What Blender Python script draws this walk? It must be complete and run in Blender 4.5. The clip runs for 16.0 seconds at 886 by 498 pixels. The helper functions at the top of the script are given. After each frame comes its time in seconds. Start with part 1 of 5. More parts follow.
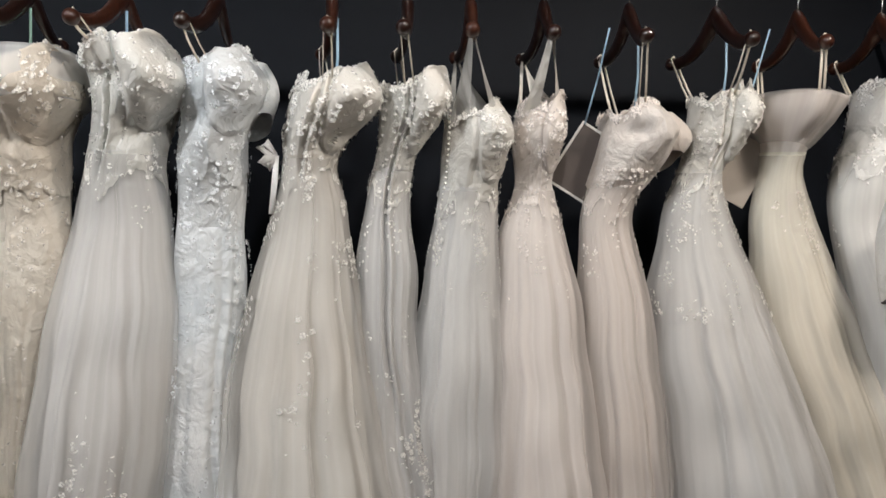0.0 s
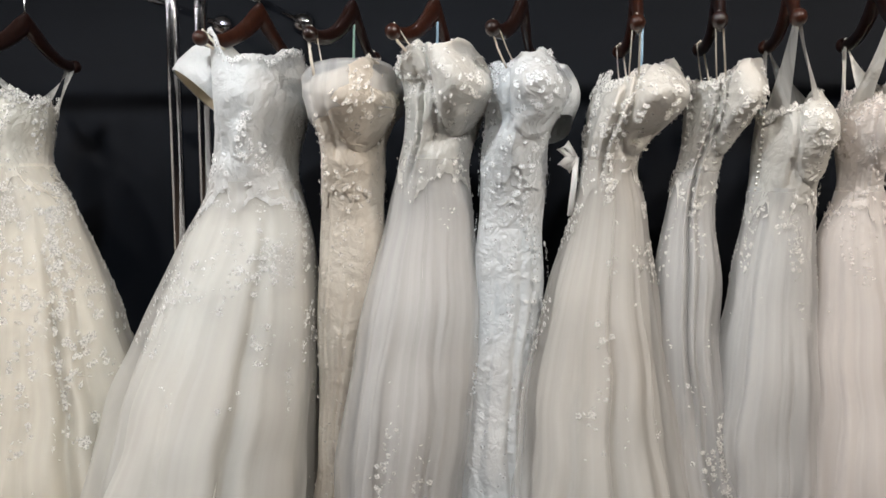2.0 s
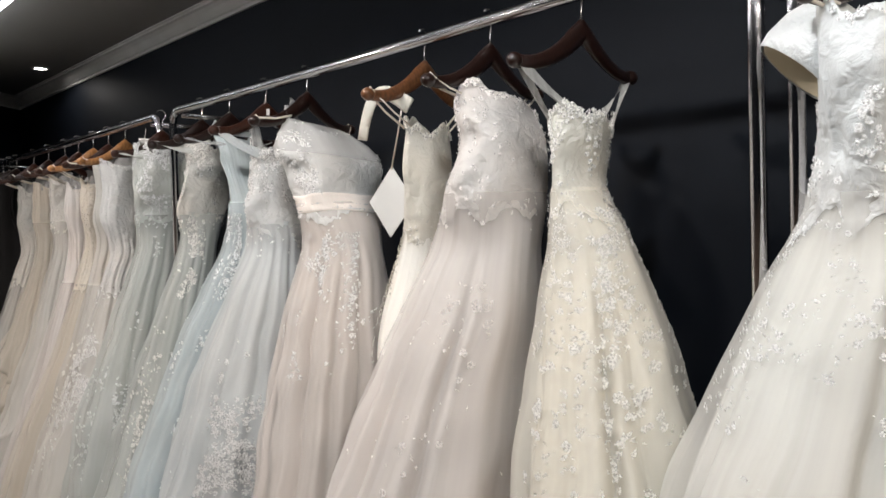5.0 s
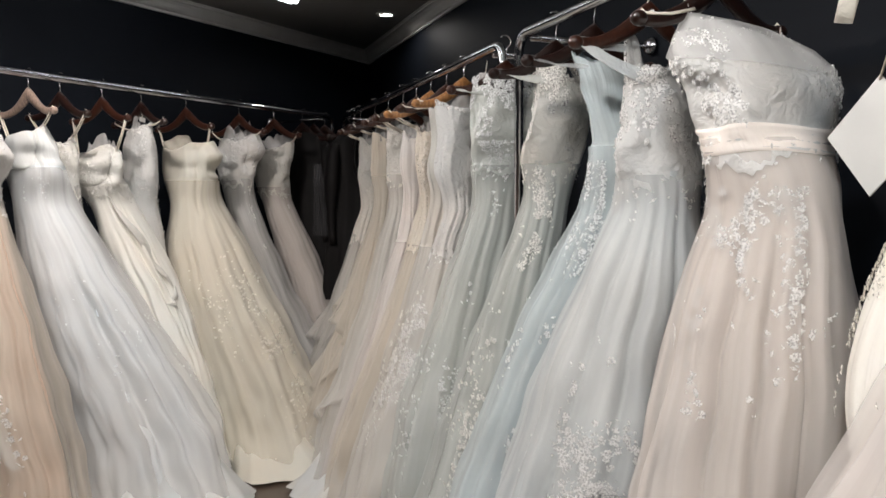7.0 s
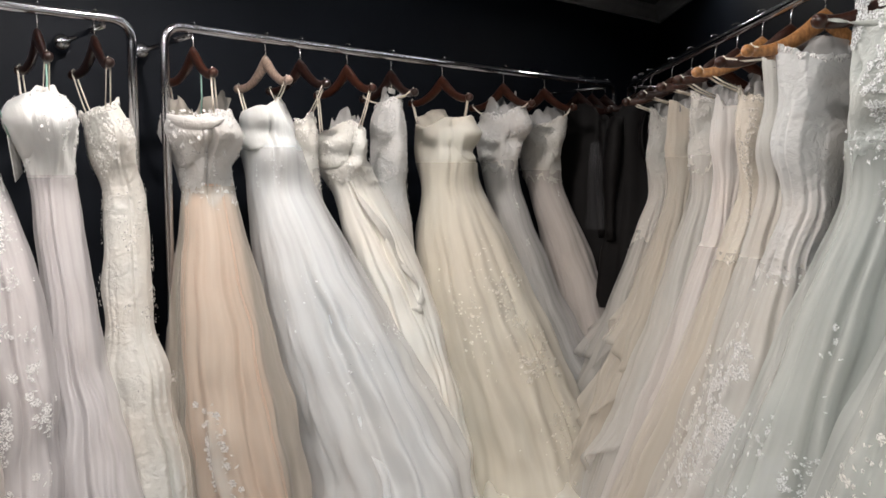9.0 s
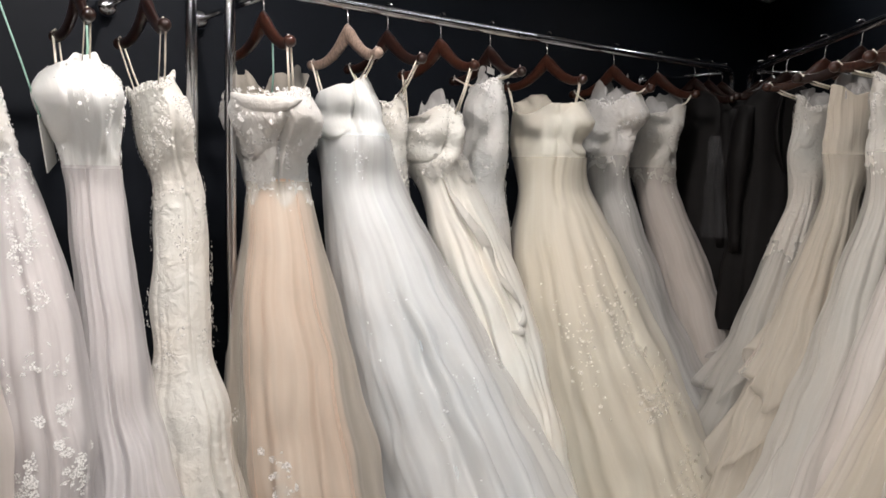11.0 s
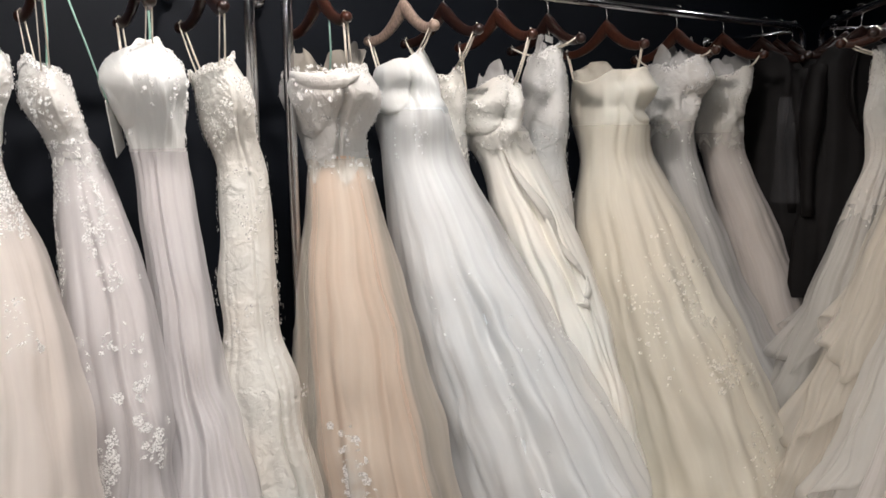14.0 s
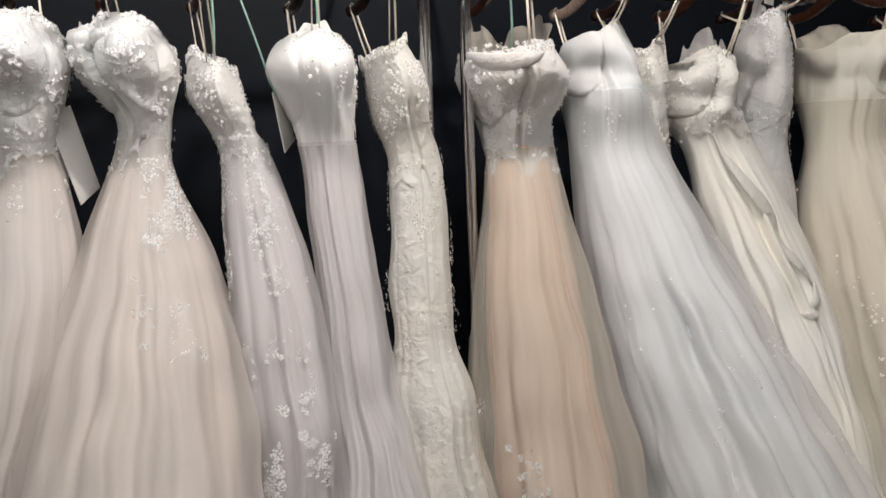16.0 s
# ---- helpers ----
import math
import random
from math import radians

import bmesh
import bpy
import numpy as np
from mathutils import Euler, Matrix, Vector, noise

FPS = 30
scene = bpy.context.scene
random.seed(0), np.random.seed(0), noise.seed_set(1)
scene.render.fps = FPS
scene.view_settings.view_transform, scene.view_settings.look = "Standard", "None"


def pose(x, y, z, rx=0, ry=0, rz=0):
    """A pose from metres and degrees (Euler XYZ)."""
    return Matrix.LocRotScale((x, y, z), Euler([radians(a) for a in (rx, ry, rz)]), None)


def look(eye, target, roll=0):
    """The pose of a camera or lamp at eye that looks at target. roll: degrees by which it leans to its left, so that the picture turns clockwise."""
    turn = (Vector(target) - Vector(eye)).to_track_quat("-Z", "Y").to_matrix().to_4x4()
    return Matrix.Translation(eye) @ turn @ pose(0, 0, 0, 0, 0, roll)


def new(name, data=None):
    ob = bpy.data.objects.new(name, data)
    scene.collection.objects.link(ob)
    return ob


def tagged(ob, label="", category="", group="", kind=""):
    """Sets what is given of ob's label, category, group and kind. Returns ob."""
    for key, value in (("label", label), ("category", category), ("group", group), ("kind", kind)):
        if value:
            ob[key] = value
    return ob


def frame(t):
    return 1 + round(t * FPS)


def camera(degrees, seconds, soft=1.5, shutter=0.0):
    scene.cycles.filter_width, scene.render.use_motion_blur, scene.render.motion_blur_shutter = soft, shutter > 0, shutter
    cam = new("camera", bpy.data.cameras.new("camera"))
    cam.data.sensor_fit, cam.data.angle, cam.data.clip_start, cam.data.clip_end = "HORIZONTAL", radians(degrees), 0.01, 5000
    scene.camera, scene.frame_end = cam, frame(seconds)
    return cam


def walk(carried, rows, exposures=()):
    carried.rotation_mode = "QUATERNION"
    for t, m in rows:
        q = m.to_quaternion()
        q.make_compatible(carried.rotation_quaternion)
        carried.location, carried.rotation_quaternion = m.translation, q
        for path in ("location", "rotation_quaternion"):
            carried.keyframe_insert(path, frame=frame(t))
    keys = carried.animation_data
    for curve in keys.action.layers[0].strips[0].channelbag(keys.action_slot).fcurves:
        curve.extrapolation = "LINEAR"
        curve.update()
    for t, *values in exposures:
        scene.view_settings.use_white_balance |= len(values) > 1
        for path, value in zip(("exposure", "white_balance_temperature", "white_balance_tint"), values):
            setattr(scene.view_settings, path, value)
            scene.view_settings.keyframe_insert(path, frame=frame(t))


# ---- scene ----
cam = camera(58.5, 16.0, 1.6)
PATH = [
    (0, (0.034, -0.192, 1.473), (0.29, 1.784, 1.298), 0.5),
    (0.5, (0.011, -0.195, 1.478), (0.156, 1.792, 1.301), 0.3),
    (1, (-0.004, -0.199, 1.5), (-0.038, 1.788, 1.274), 0.1),
    (1.5, (-0.05, -0.189, 1.501), (-0.214, 1.791, 1.273), -0.4),
    (2, (-0.078, -0.174, 1.499), (-0.439, 1.783, 1.296), -0.1),
    (2.5, (-0.121, -0.139, 1.496), (-0.76, 1.745, 1.293), 1.2),
    (3, (-0.135, -0.113, 1.446), (-1.138, 1.61, 1.288), -1.5),
    (3.2, (-0.146, -0.127, 1.443), (-1.251, 1.534, 1.298), -2.0),
    (5.3, (-0.488, 0.237, 1.42), (-2.066, 1.464, 1.356), -0.3),
    (5.5, (-0.569, 0.26, 1.407), (-2.236, 1.36, 1.301), 0.2),
    (6, (-0.84, 0.308, 1.409), (-2.584, 1.284, 1.321), 0.8),
    (6.5, (-0.989, 0.368, 1.395), (-2.783, 1.243, 1.273), 0.4),
    (6.7, (-1.014, 0.435, 1.397), (-2.851, 1.214, 1.269), -0.6),
    (7, (-1.146, 0.505, 1.408), (-3.03, 1.164, 1.28), -0.2),
    (7.5, (-1.305, 0.566, 1.4), (-3.26, 0.954, 1.233), -1.7),
    (7.6, (-1.343, 0.557, 1.399), (-3.302, 0.913, 1.211), -1.5),
    (8, (-1.567, 0.533, 1.424), (-3.544, 0.798, 1.278), -0.1),
    (8.5, (-1.725, 0.558, 1.426), (-3.717, 0.673, 1.283), 0.1),
    (9, (-1.976, 0.628, 1.435), (-3.969, 0.627, 1.257), 0.3),
    (9.5, (-2.176, 0.574, 1.432), (-4.164, 0.452, 1.245), 0.9),
    (9.7, (-2.288, 0.518, 1.442), (-4.279, 0.405, 1.289), 1.6),
    (12, (-2.521, 0.368, 1.433), (-4.507, 0.289, 1.212), 0.8),
    (12.5, (-2.514, 0.371, 1.432), (-4.499, 0.279, 1.208), 0.8),
    (13, (-2.504, 0.384, 1.432), (-4.488, 0.257, 1.212), 0.2),
    (13.5, (-2.504, 0.383, 1.429), (-4.485, 0.22, 1.202), -0.3),
    (14, (-2.513, 0.376, 1.43), (-4.482, 0.133, 1.177), -0.8),
    (14.5, (-2.507, 0.358, 1.431), (-4.469, 0.06, 1.183), -0.8),
    (15, (-2.505, 0.343, 1.429), (-4.453, -0.036, 1.182), -1.2),
    (15.5, (-2.609, 0.314, 1.408), (-4.528, -0.177, 1.131), -2.0),
    (16, (-2.764, 0.317, 1.437), (-4.621, -0.372, 1.16), -2.2),
]
EXPOSURES = [(0, -0.02), (1.5, -0.03), (3, 0.0), (5.5, 0.14), (7, 0.14), (9, 0.20), (12, 0.24), (14, 0.21), (16, -0.08)]
walk(cam, [(t, look(eye, target, roll)) for t, eye, target, roll in PATH], EXPOSURES)

# ---- world and light ----
world = bpy.data.worlds.new("world")
world.use_nodes = True
world.node_tree.nodes["Background"].inputs[0].default_value = (0.02, 0.02, 0.022, 1)
world.node_tree.nodes["Background"].inputs[1].default_value = 0.3
scene.world = world
scene.view_settings.exposure = 0.0

LED_POWER = 7.0
SPOT_POWER = 62.0

# ---- plan ----
RAIL_Z = 1.95
WALL_Y = 2.1
U = Vector((-0.655, 0.755, 0)).normalized()      # along the slanting wall, towards the corner
FWD = Vector((U.y, -U.x, 0))                      # from the slanting wall into the room
W0 = Vector((-4.73, -0.33, 0))                    # foot of the rack on the slanting wall
CORNER = Vector((-7.5, WALL_Y, 0))
CEIL = 2.58
SOUTH = -3.2
EAST = 2.4
N_RAIL_Y = 1.636


def rack_pose(rack, s=0.0, z=0.0):
    """Along the rail is x, into the room is -y."""
    if rack == "N":
        return pose(s, N_RAIL_Y, z)
    p = W0 + U * s
    return Matrix.Translation((p.x, p.y, z)) @ Matrix.Rotation(math.atan2(U.y, U.x), 4, "Z")


# ---- materials ----
def node_mat(name):
    m = bpy.data.materials.new(name)
    m.use_nodes = True
    return m, m.node_tree, m.node_tree.nodes["Principled BSDF"]


def tex(nt, kind, scale, coord, detail=3.0):
    n = nt.nodes.new(kind)
    n.inputs["Scale"].default_value = scale
    if "Detail" in n.inputs:
        n.inputs["Detail"].default_value = detail
    nt.links.new(coord, n.inputs["Vector"])
    return n


def ramp(nt, src, a, b, lo=0.3, hi=0.7):
    r = nt.nodes.new("ShaderNodeValToRGB")
    r.color_ramp.elements[0].position, r.color_ramp.elements[1].position = lo, hi
    r.color_ramp.elements[0].color, r.color_ramp.elements[1].color = (*a, 1), (*b, 1)
    nt.links.new(src, r.inputs[0])
    return r


def bump(nt, bsdf, src, strength, dist, prev=None):
    b = nt.nodes.new("ShaderNodeBump")
    b.inputs["Strength"].default_value, b.inputs["Distance"].default_value = strength, dist
    nt.links.new(src, b.inputs["Height"])
    if prev:
        nt.links.new(prev.outputs[0], b.inputs["Normal"])
    nt.links.new(b.outputs[0], bsdf.inputs["Normal"])
    return b


def shade(c, k):
    return tuple(min(1, v * k) for v in c)


def plain(name, colour, rough, metal=0.0, vary=0.12, scale=8.0, relief=0.15, fine=220.0):
    m, nt, b = node_mat(name)
    co = nt.nodes.new("ShaderNodeTexCoord").outputs["Object"]
    big = tex(nt, "ShaderNodeTexNoise", scale, co, 5)
    small = tex(nt, "ShaderNodeTexNoise", fine, co)
    r = ramp(nt, big.outputs[0], shade(colour, 1 - vary), shade(colour, 1 + vary))
    nt.links.new(r.outputs[0], b.inputs["Base Color"])
    b.inputs["Roughness"].default_value, b.inputs["Metallic"].default_value = rough, metal
    bump(nt, b, small.outputs[0], relief, 0.001)
    return m


def cloth(name, colour, kind="tulle"):
    """Tulle, satin or lace in one tint."""
    m, nt, b = node_mat(name)
    tc = nt.nodes.new("ShaderNodeTexCoord")
    co = tc.outputs["Object"]
    mapn = nt.nodes.new("ShaderNodeMapping")
    nt.links.new(tc.outputs["UV"], mapn.inputs[0])
    stretch = mapn.outputs[0]
    mapn.inputs["Scale"].default_value = (1, 0.10, 1)
    big = tex(nt, "ShaderNodeTexNoise", 1.1, stretch, 7)
    weave = tex(nt, "ShaderNodeTexNoise", 500.0, co)
    if kind == "lace":
        # corded floral motifs on a finer net ground
        bend_n = tex(nt, "ShaderNodeTexNoise", 14.0, co, 2)
        warp = nt.nodes.new("ShaderNodeMixRGB")
        warp.blend_type = "LINEAR_LIGHT"
        warp.inputs[0].default_value = 0.035
        nt.links.new(co, warp.inputs[1])
        nt.links.new(bend_n.outputs["Color"], warp.inputs[2])
        v = tex(nt, "ShaderNodeTexVoronoi", 27.0, warp.outputs[0])
        v.feature = "SMOOTH_F1"
        v.inputs["Smoothness"].default_value = 0.25
        v2 = tex(nt, "ShaderNodeTexNoise", 46.0, warp.outputs[0], 5)
        mix = nt.nodes.new("ShaderNodeMath")
        mix.operation = "ADD"
        nt.links.new(v.outputs["Distance"], mix.inputs[0])
        nt.links.new(v2.outputs[0], mix.inputs[1])
        r = ramp(nt, mix.outputs[0], shade(colour, 1.08), shade(colour, 0.70), 0.62, 1.02)
        flip = nt.nodes.new("ShaderNodeMath")
        flip.operation = "SUBTRACT"
        flip.inputs[0].default_value = 1.6
        nt.links.new(mix.outputs[0], flip.inputs[1])
        b1 = bump(nt, b, flip.outputs[0], 0.55, 0.007)
        bump(nt, b, weave.outputs[0], 0.2, 0.001, b1)
        b.inputs["Roughness"].default_value = 0.5
    else:
        r = ramp(nt, big.outputs[0], shade(colour, 0.91), shade(colour, 1.05))
        crease = tex(nt, "ShaderNodeTexNoise", 1.7, stretch, 7)
        b1 = bump(nt, b, crease.outputs[0], 0.8 if kind == "tulle" else 0.6, 0.02)
        bump(nt, b, weave.outputs[0], 0.15, 0.0006, b1)
        b.inputs["Roughness"].default_value = 0.8 if kind == "tulle" else 0.36
    drift = tex(nt, "ShaderNodeTexNoise", 3.2, co, 3)
    hue = ramp(nt, drift.outputs[0], (0.95, 0.985, 1.0), (1.0, 0.975, 0.945), 0.35, 0.65)
    mul = nt.nodes.new("ShaderNodeMixRGB")
    mul.blend_type = "MULTIPLY"
    mul.inputs[0].default_value = 1.0
    nt.links.new(r.outputs[0], mul.inputs[1])
    nt.links.new(hue.outputs[0], mul.inputs[2])
    r = mul
    nt.links.new(r.outputs[0], b.inputs["Base Color"])
    b.inputs["Sheen Weight"].default_value = 0.25 if kind != "satin" else 0.08
    b.inputs["Sheen Roughness"].default_value = 0.4
    if kind == "tulle":
        tr = nt.nodes.new("ShaderNodeBsdfTranslucent")
        nt.links.new(r.outputs[0], tr.inputs[0])
        ms = nt.nodes.new("ShaderNodeMixShader")
        ms.inputs[0].default_value = 0.14
        nt.links.new(b.outputs[0], ms.inputs[1])
        nt.links.new(tr.outputs[0], ms.inputs[2])
        nt.links.new(ms.outputs[0], nt.nodes["Material Output"].inputs[0])
    return m


def petal_cloth(name, colour):
    """Applied lace: near-opaque threads with fine open holes."""
    m, nt, b = node_mat(name)
    co = nt.nodes.new("ShaderNodeTexCoord").outputs["Object"]
    thread = tex(nt, "ShaderNodeTexNoise", 210.0, co, 2)
    r = ramp(nt, thread.outputs[0], shade(colour, 0.88), shade(colour, 1.04))
    nt.links.new(r.outputs[0], b.inputs["Base Color"])
    b.inputs["Roughness"].default_value = 0.5
    bump(nt, b, thread.outputs[0], 0.3, 0.002)
    holes = ramp(nt, thread.outputs[0], (0.30,) * 3, (0.95,) * 3, 0.36, 0.56)
    tp = nt.nodes.new("ShaderNodeBsdfTransparent")
    ms = nt.nodes.new("ShaderNodeMixShader")
    nt.links.new(holes.outputs[0], ms.inputs[0])
    nt.links.new(tp.outputs[0], ms.inputs[1])
    nt.links.new(b.outputs[0], ms.inputs[2])
    nt.links.new(ms.outputs[0], nt.nodes["Material Output"].inputs[0])
    return m


def veil(name, colour, cover):
    """Sheer net: partly open, denser where it creases."""
    m, nt, b = node_mat(name)
    co = nt.nodes.new("ShaderNodeTexCoord").outputs["UV"]
    mapn = nt.nodes.new("ShaderNodeMapping")
    mapn.inputs["Scale"].default_value = (1, 0.06, 1)
    nt.links.new(co, mapn.inputs[0])
    crease = tex(nt, "ShaderNodeTexNoise", 2.2, mapn.outputs[0], 8)
    b.inputs["Base Color"].default_value = (*colour, 1)
    b.inputs["Roughness"].default_value = 0.75
    b.inputs["Sheen Weight"].default_value = 0.3
    bump(nt, b, crease.outputs[0], 0.5, 0.012)
    tp = nt.nodes.new("ShaderNodeBsdfTransparent")
    r = ramp(nt, crease.outputs[0], (cover * 0.75,) * 3, (min(1, cover * 1.3),) * 3, 0.3, 0.72)
    ms = nt.nodes.new("ShaderNodeMixShader")
    nt.links.new(r.outputs[0], ms.inputs[0])
    nt.links.new(tp.outputs[0], ms.inputs[1])
    nt.links.new(b.outputs[0], ms.inputs[2])
    nt.links.new(ms.outputs[0], nt.nodes["Material Output"].inputs[0])
    return m


def wood(name, colour, rough=0.28):
    m, nt, b = node_mat(name)
    co = nt.nodes.new("ShaderNodeTexCoord").outputs["Object"]
    mp = nt.nodes.new("ShaderNodeMapping")
    mp.inputs["Scale"].default_value = (14, 1.2, 8)
    nt.links.new(co, mp.inputs[0])
    g = tex(nt, "ShaderNodeTexNoise", 9.0, mp.outputs[0], 6)
    r = ramp(nt, g.outputs[0], shade(colour, 0.55), shade(colour, 1.25))
    nt.links.new(r.outputs[0], b.inputs["Base Color"])
    b.inputs["Roughness"].default_value = rough
    b.inputs["Coat Weight"].default_value = 0.3
    bump(nt, b, g.outputs[0], 0.12, 0.001)
    return m


def glow(name, colour, strength):
    m = bpy.data.materials.new(name)
    m.use_nodes = True
    nt = m.node_tree
    nt.nodes.clear()
    e, o = nt.nodes.new("ShaderNodeEmission"), nt.nodes.new("ShaderNodeOutputMaterial")
    e.inputs[0].default_value, e.inputs[1].default_value = (*colour, 1), strength
    nt.links.new(e.outputs[0], o.inputs[0])
    return m


WALL = plain("wall_paint", (0.0052, 0.0072, 0.0114), 0.6, vary=0.15, scale=2.5, relief=0.25, fine=160)
WALL.node_tree.nodes["Principled BSDF"].inputs["Specular IOR Level"].default_value = 0.16
CEILING = plain("ceiling_paint", (0.25, 0.245, 0.235), 0.9, vary=0.04, scale=1.5)
CROWN = plain("crown_paint", (0.55, 0.54, 0.52), 0.7, vary=0.05)
FLOOR = plain("floor_tile", (0.085, 0.060, 0.045), 0.35, vary=0.25, scale=3)
CHROME = plain("chrome", (0.62, 0.62, 0.64), 0.13, 1.0, vary=0.06, scale=30, relief=0.05)
STEEL = plain("hook_steel", (0.7, 0.7, 0.7), 0.25, 1.0, vary=0.05)
DARKSTEEL = plain("black_steel", (0.02, 0.02, 0.022), 0.4, 0.5)
WOOD_DARK = wood("dark_wood", (0.018, 0.007, 0.005))
WOOD_RED = wood("red_brown_wood", (0.042, 0.014, 0.008))
WOOD_LIGHT = wood("light_wood", (0.42, 0.20, 0.075))
WOOD_TAN = wood("tan_wood", (0.15, 0.062, 0.026))
WOOD_GREY = wood("pale_wood", (0.30, 0.22, 0.18))
RIBBON = plain("ribbon", (0.78, 0.72, 0.62), 0.5)
RIBBON_GREEN = plain("ribbon_green", (0.30, 0.50, 0.42), 0.5)
RIBBON_BLUE = plain("ribbon_blue", (0.30, 0.46, 0.60), 0.5)
CARD = plain("card", (0.72, 0.72, 0.70), 0.4, vary=0.03)
CARD_GREY = plain("card_grey", (0.10, 0.085, 0.08), 0.4)
PEARL = plain("pearl", (0.85, 0.82, 0.76), 0.2, vary=0.03)
SUIT = plain("suit_wool", (0.0050, 0.0041, 0.0041), 0.65, vary=0.3, scale=14, relief=0.4, fine=400)
SUIT.node_tree.nodes["Principled BSDF"].inputs["Specular IOR Level"].default_value = 0.2
LINING = plain("lining", (0.70, 0.62, 0.46), 0.8)
PLASTIC = veil("clear_plastic", (0.75, 0.76, 0.80), 0.035)
PLASTIC.node_tree.nodes["Principled BSDF"].inputs["Roughness"].default_value = 0.15
TINT = {
    "white": (0.91, 0.91, 0.90), "frost": (0.86, 0.90, 0.93), "ice": (0.80, 0.825, 0.83), "ivory": (0.87, 0.85, 0.80), "cream": (0.90, 0.855, 0.755),
    "blush": (0.86, 0.79, 0.74), "nude": (0.80, 0.57, 0.43), "grey": (0.79, 0.76, 0.71), "mint": (0.69, 0.72, 0.69), "aqua": (0.72, 0.80, 0.825), "lilac": (0.87, 0.838, 0.848), "butter": (0.92, 0.865, 0.745),
    "champagne": (0.81, 0.74, 0.64), "rose": (0.88, 0.82, 0.78), "pearl": (0.81, 0.80, 0.785),
}
CLOTH = {}


def fabric(tint, kind):
    if (tint, kind) not in CLOTH and kind == "petal":
        CLOTH[tint, kind] = petal_cloth(tint + "_petal", tuple(0.25 * 0.95 + 0.75 * v for v in TINT[tint]))
    # Veils are dimmed as well: the skirts' weaker light is put into the colour.
    if (tint, kind) not in CLOTH and kind == "veil":
        CLOTH[tint, kind] = veil(tint + "_veil", shade(TINT[tint], 0.96 if tint in ("white", "frost", "butter") else 0.89), 0.40)
    # Tulle darkened, lace lifted: brighter light on the bodices, mixed into the tint.
    if (tint, kind) not in CLOTH:
        CLOTH[tint, kind] = cloth(tint + "_" + kind, shade(TINT[tint], (0.99 if tint in ("white", "frost") else 0.93 if tint in ("ivory", "cream", "rose", "ice") else 0.85) if kind == "tulle" else 1.07), kind)
    return CLOTH[tint, kind]


# ---- mesh helpers ----
def part(name, bm, material, parent=None, label="", smooth=True):
    me = bpy.data.meshes.new(name)
    bmesh.ops.recalc_face_normals(bm, faces=bm.faces)
    bm.to_mesh(me)
    bm.free()
    me.materials.append(material)
    if smooth:
        me.polygons.foreach_set("use_smooth", [True] * len(me.polygons))
    ob = new(name, me)
    if parent:
        ob.parent = parent
    if label:
        ob["label"] = label
    return ob


def box(bm, x0, y0, z0, x1, y1, z1, bevel=0.0):
    r = bmesh.ops.create_cube(bm, size=1)
    bmesh.ops.transform(bm, verts=r["verts"], matrix=Matrix.LocRotScale(((x0 + x1) / 2, (y0 + y1) / 2, (z0 + z1) / 2), None, (x1 - x0, y1 - y0, z1 - z0)))
    if bevel:
        es = list({e for v in r["verts"] for e in v.link_edges})
        bmesh.ops.bevel(bm, geom=es, offset=bevel, segments=2, affect="EDGES")


def sweep(bm, pts, radii, seg=10, flat=1.0, cap=True):
    """A tube along points; flat squeezes it across its second axis."""
    pts = [Vector(p) for p in pts]
    if not isinstance(radii, (list, tuple)):
        radii = [radii] * len(pts)
    rings, ref = [], None
    for i, p in enumerate(pts):
        d = (pts[min(i + 1, len(pts) - 1)] - pts[max(i - 1, 0)]).normalized()
        if ref is None:
            ref = Vector((0, 0, 1)) if abs(d.z) < 0.9 else Vector((1, 0, 0))
        a = (ref - d * ref.dot(d)).normalized()
        b = d.cross(a)
        ref = a
        rings.append([bm.verts.new(p + (a * math.cos(q) + b * math.sin(q) * flat) * radii[i]) for q in (2 * math.pi * k / seg for k in range(seg))])
    for r0, r1 in zip(rings, rings[1:]):
        for k in range(seg):
            bm.faces.new((r0[k], r0[(k + 1) % seg], r1[(k + 1) % seg], r1[k]))
    if cap:
        bm.faces.new(rings[0][::-1])
        bm.faces.new(rings[-1])


def ball(bm, c, r, scale=(1, 1, 1), seg=12):
    s = bmesh.ops.create_uvsphere(bm, u_segments=seg, v_segments=max(6, seg * 2 // 3), radius=r)
    bmesh.ops.transform(bm, verts=s["verts"], matrix=Matrix.LocRotScale(c, None, scale))


def empty(name, m, label, category, group=""):
    ob = new(name)
    ob.empty_display_size = 0.1
    ob.matrix_world = m
    return tagged(ob, label, category, group)


# ---- the room ----
def prism(name, pts, z0, z1, material, label):
    bm = bmesh.new()
    lo = [bm.verts.new((x, y, z0)) for x, y in pts]
    hi = [bm.verts.new((x, y, z1)) for x, y in pts]
    bm.faces.new(lo[::-1])
    bm.faces.new(hi)
    for i in range(len(pts)):
        j = (i + 1) % len(pts)
        bm.faces.new((lo[i], lo[j], hi[j], hi[i]))
    return tagged(part(name, bm, material, smooth=False), label, name.split("_")[0], kind="structure")


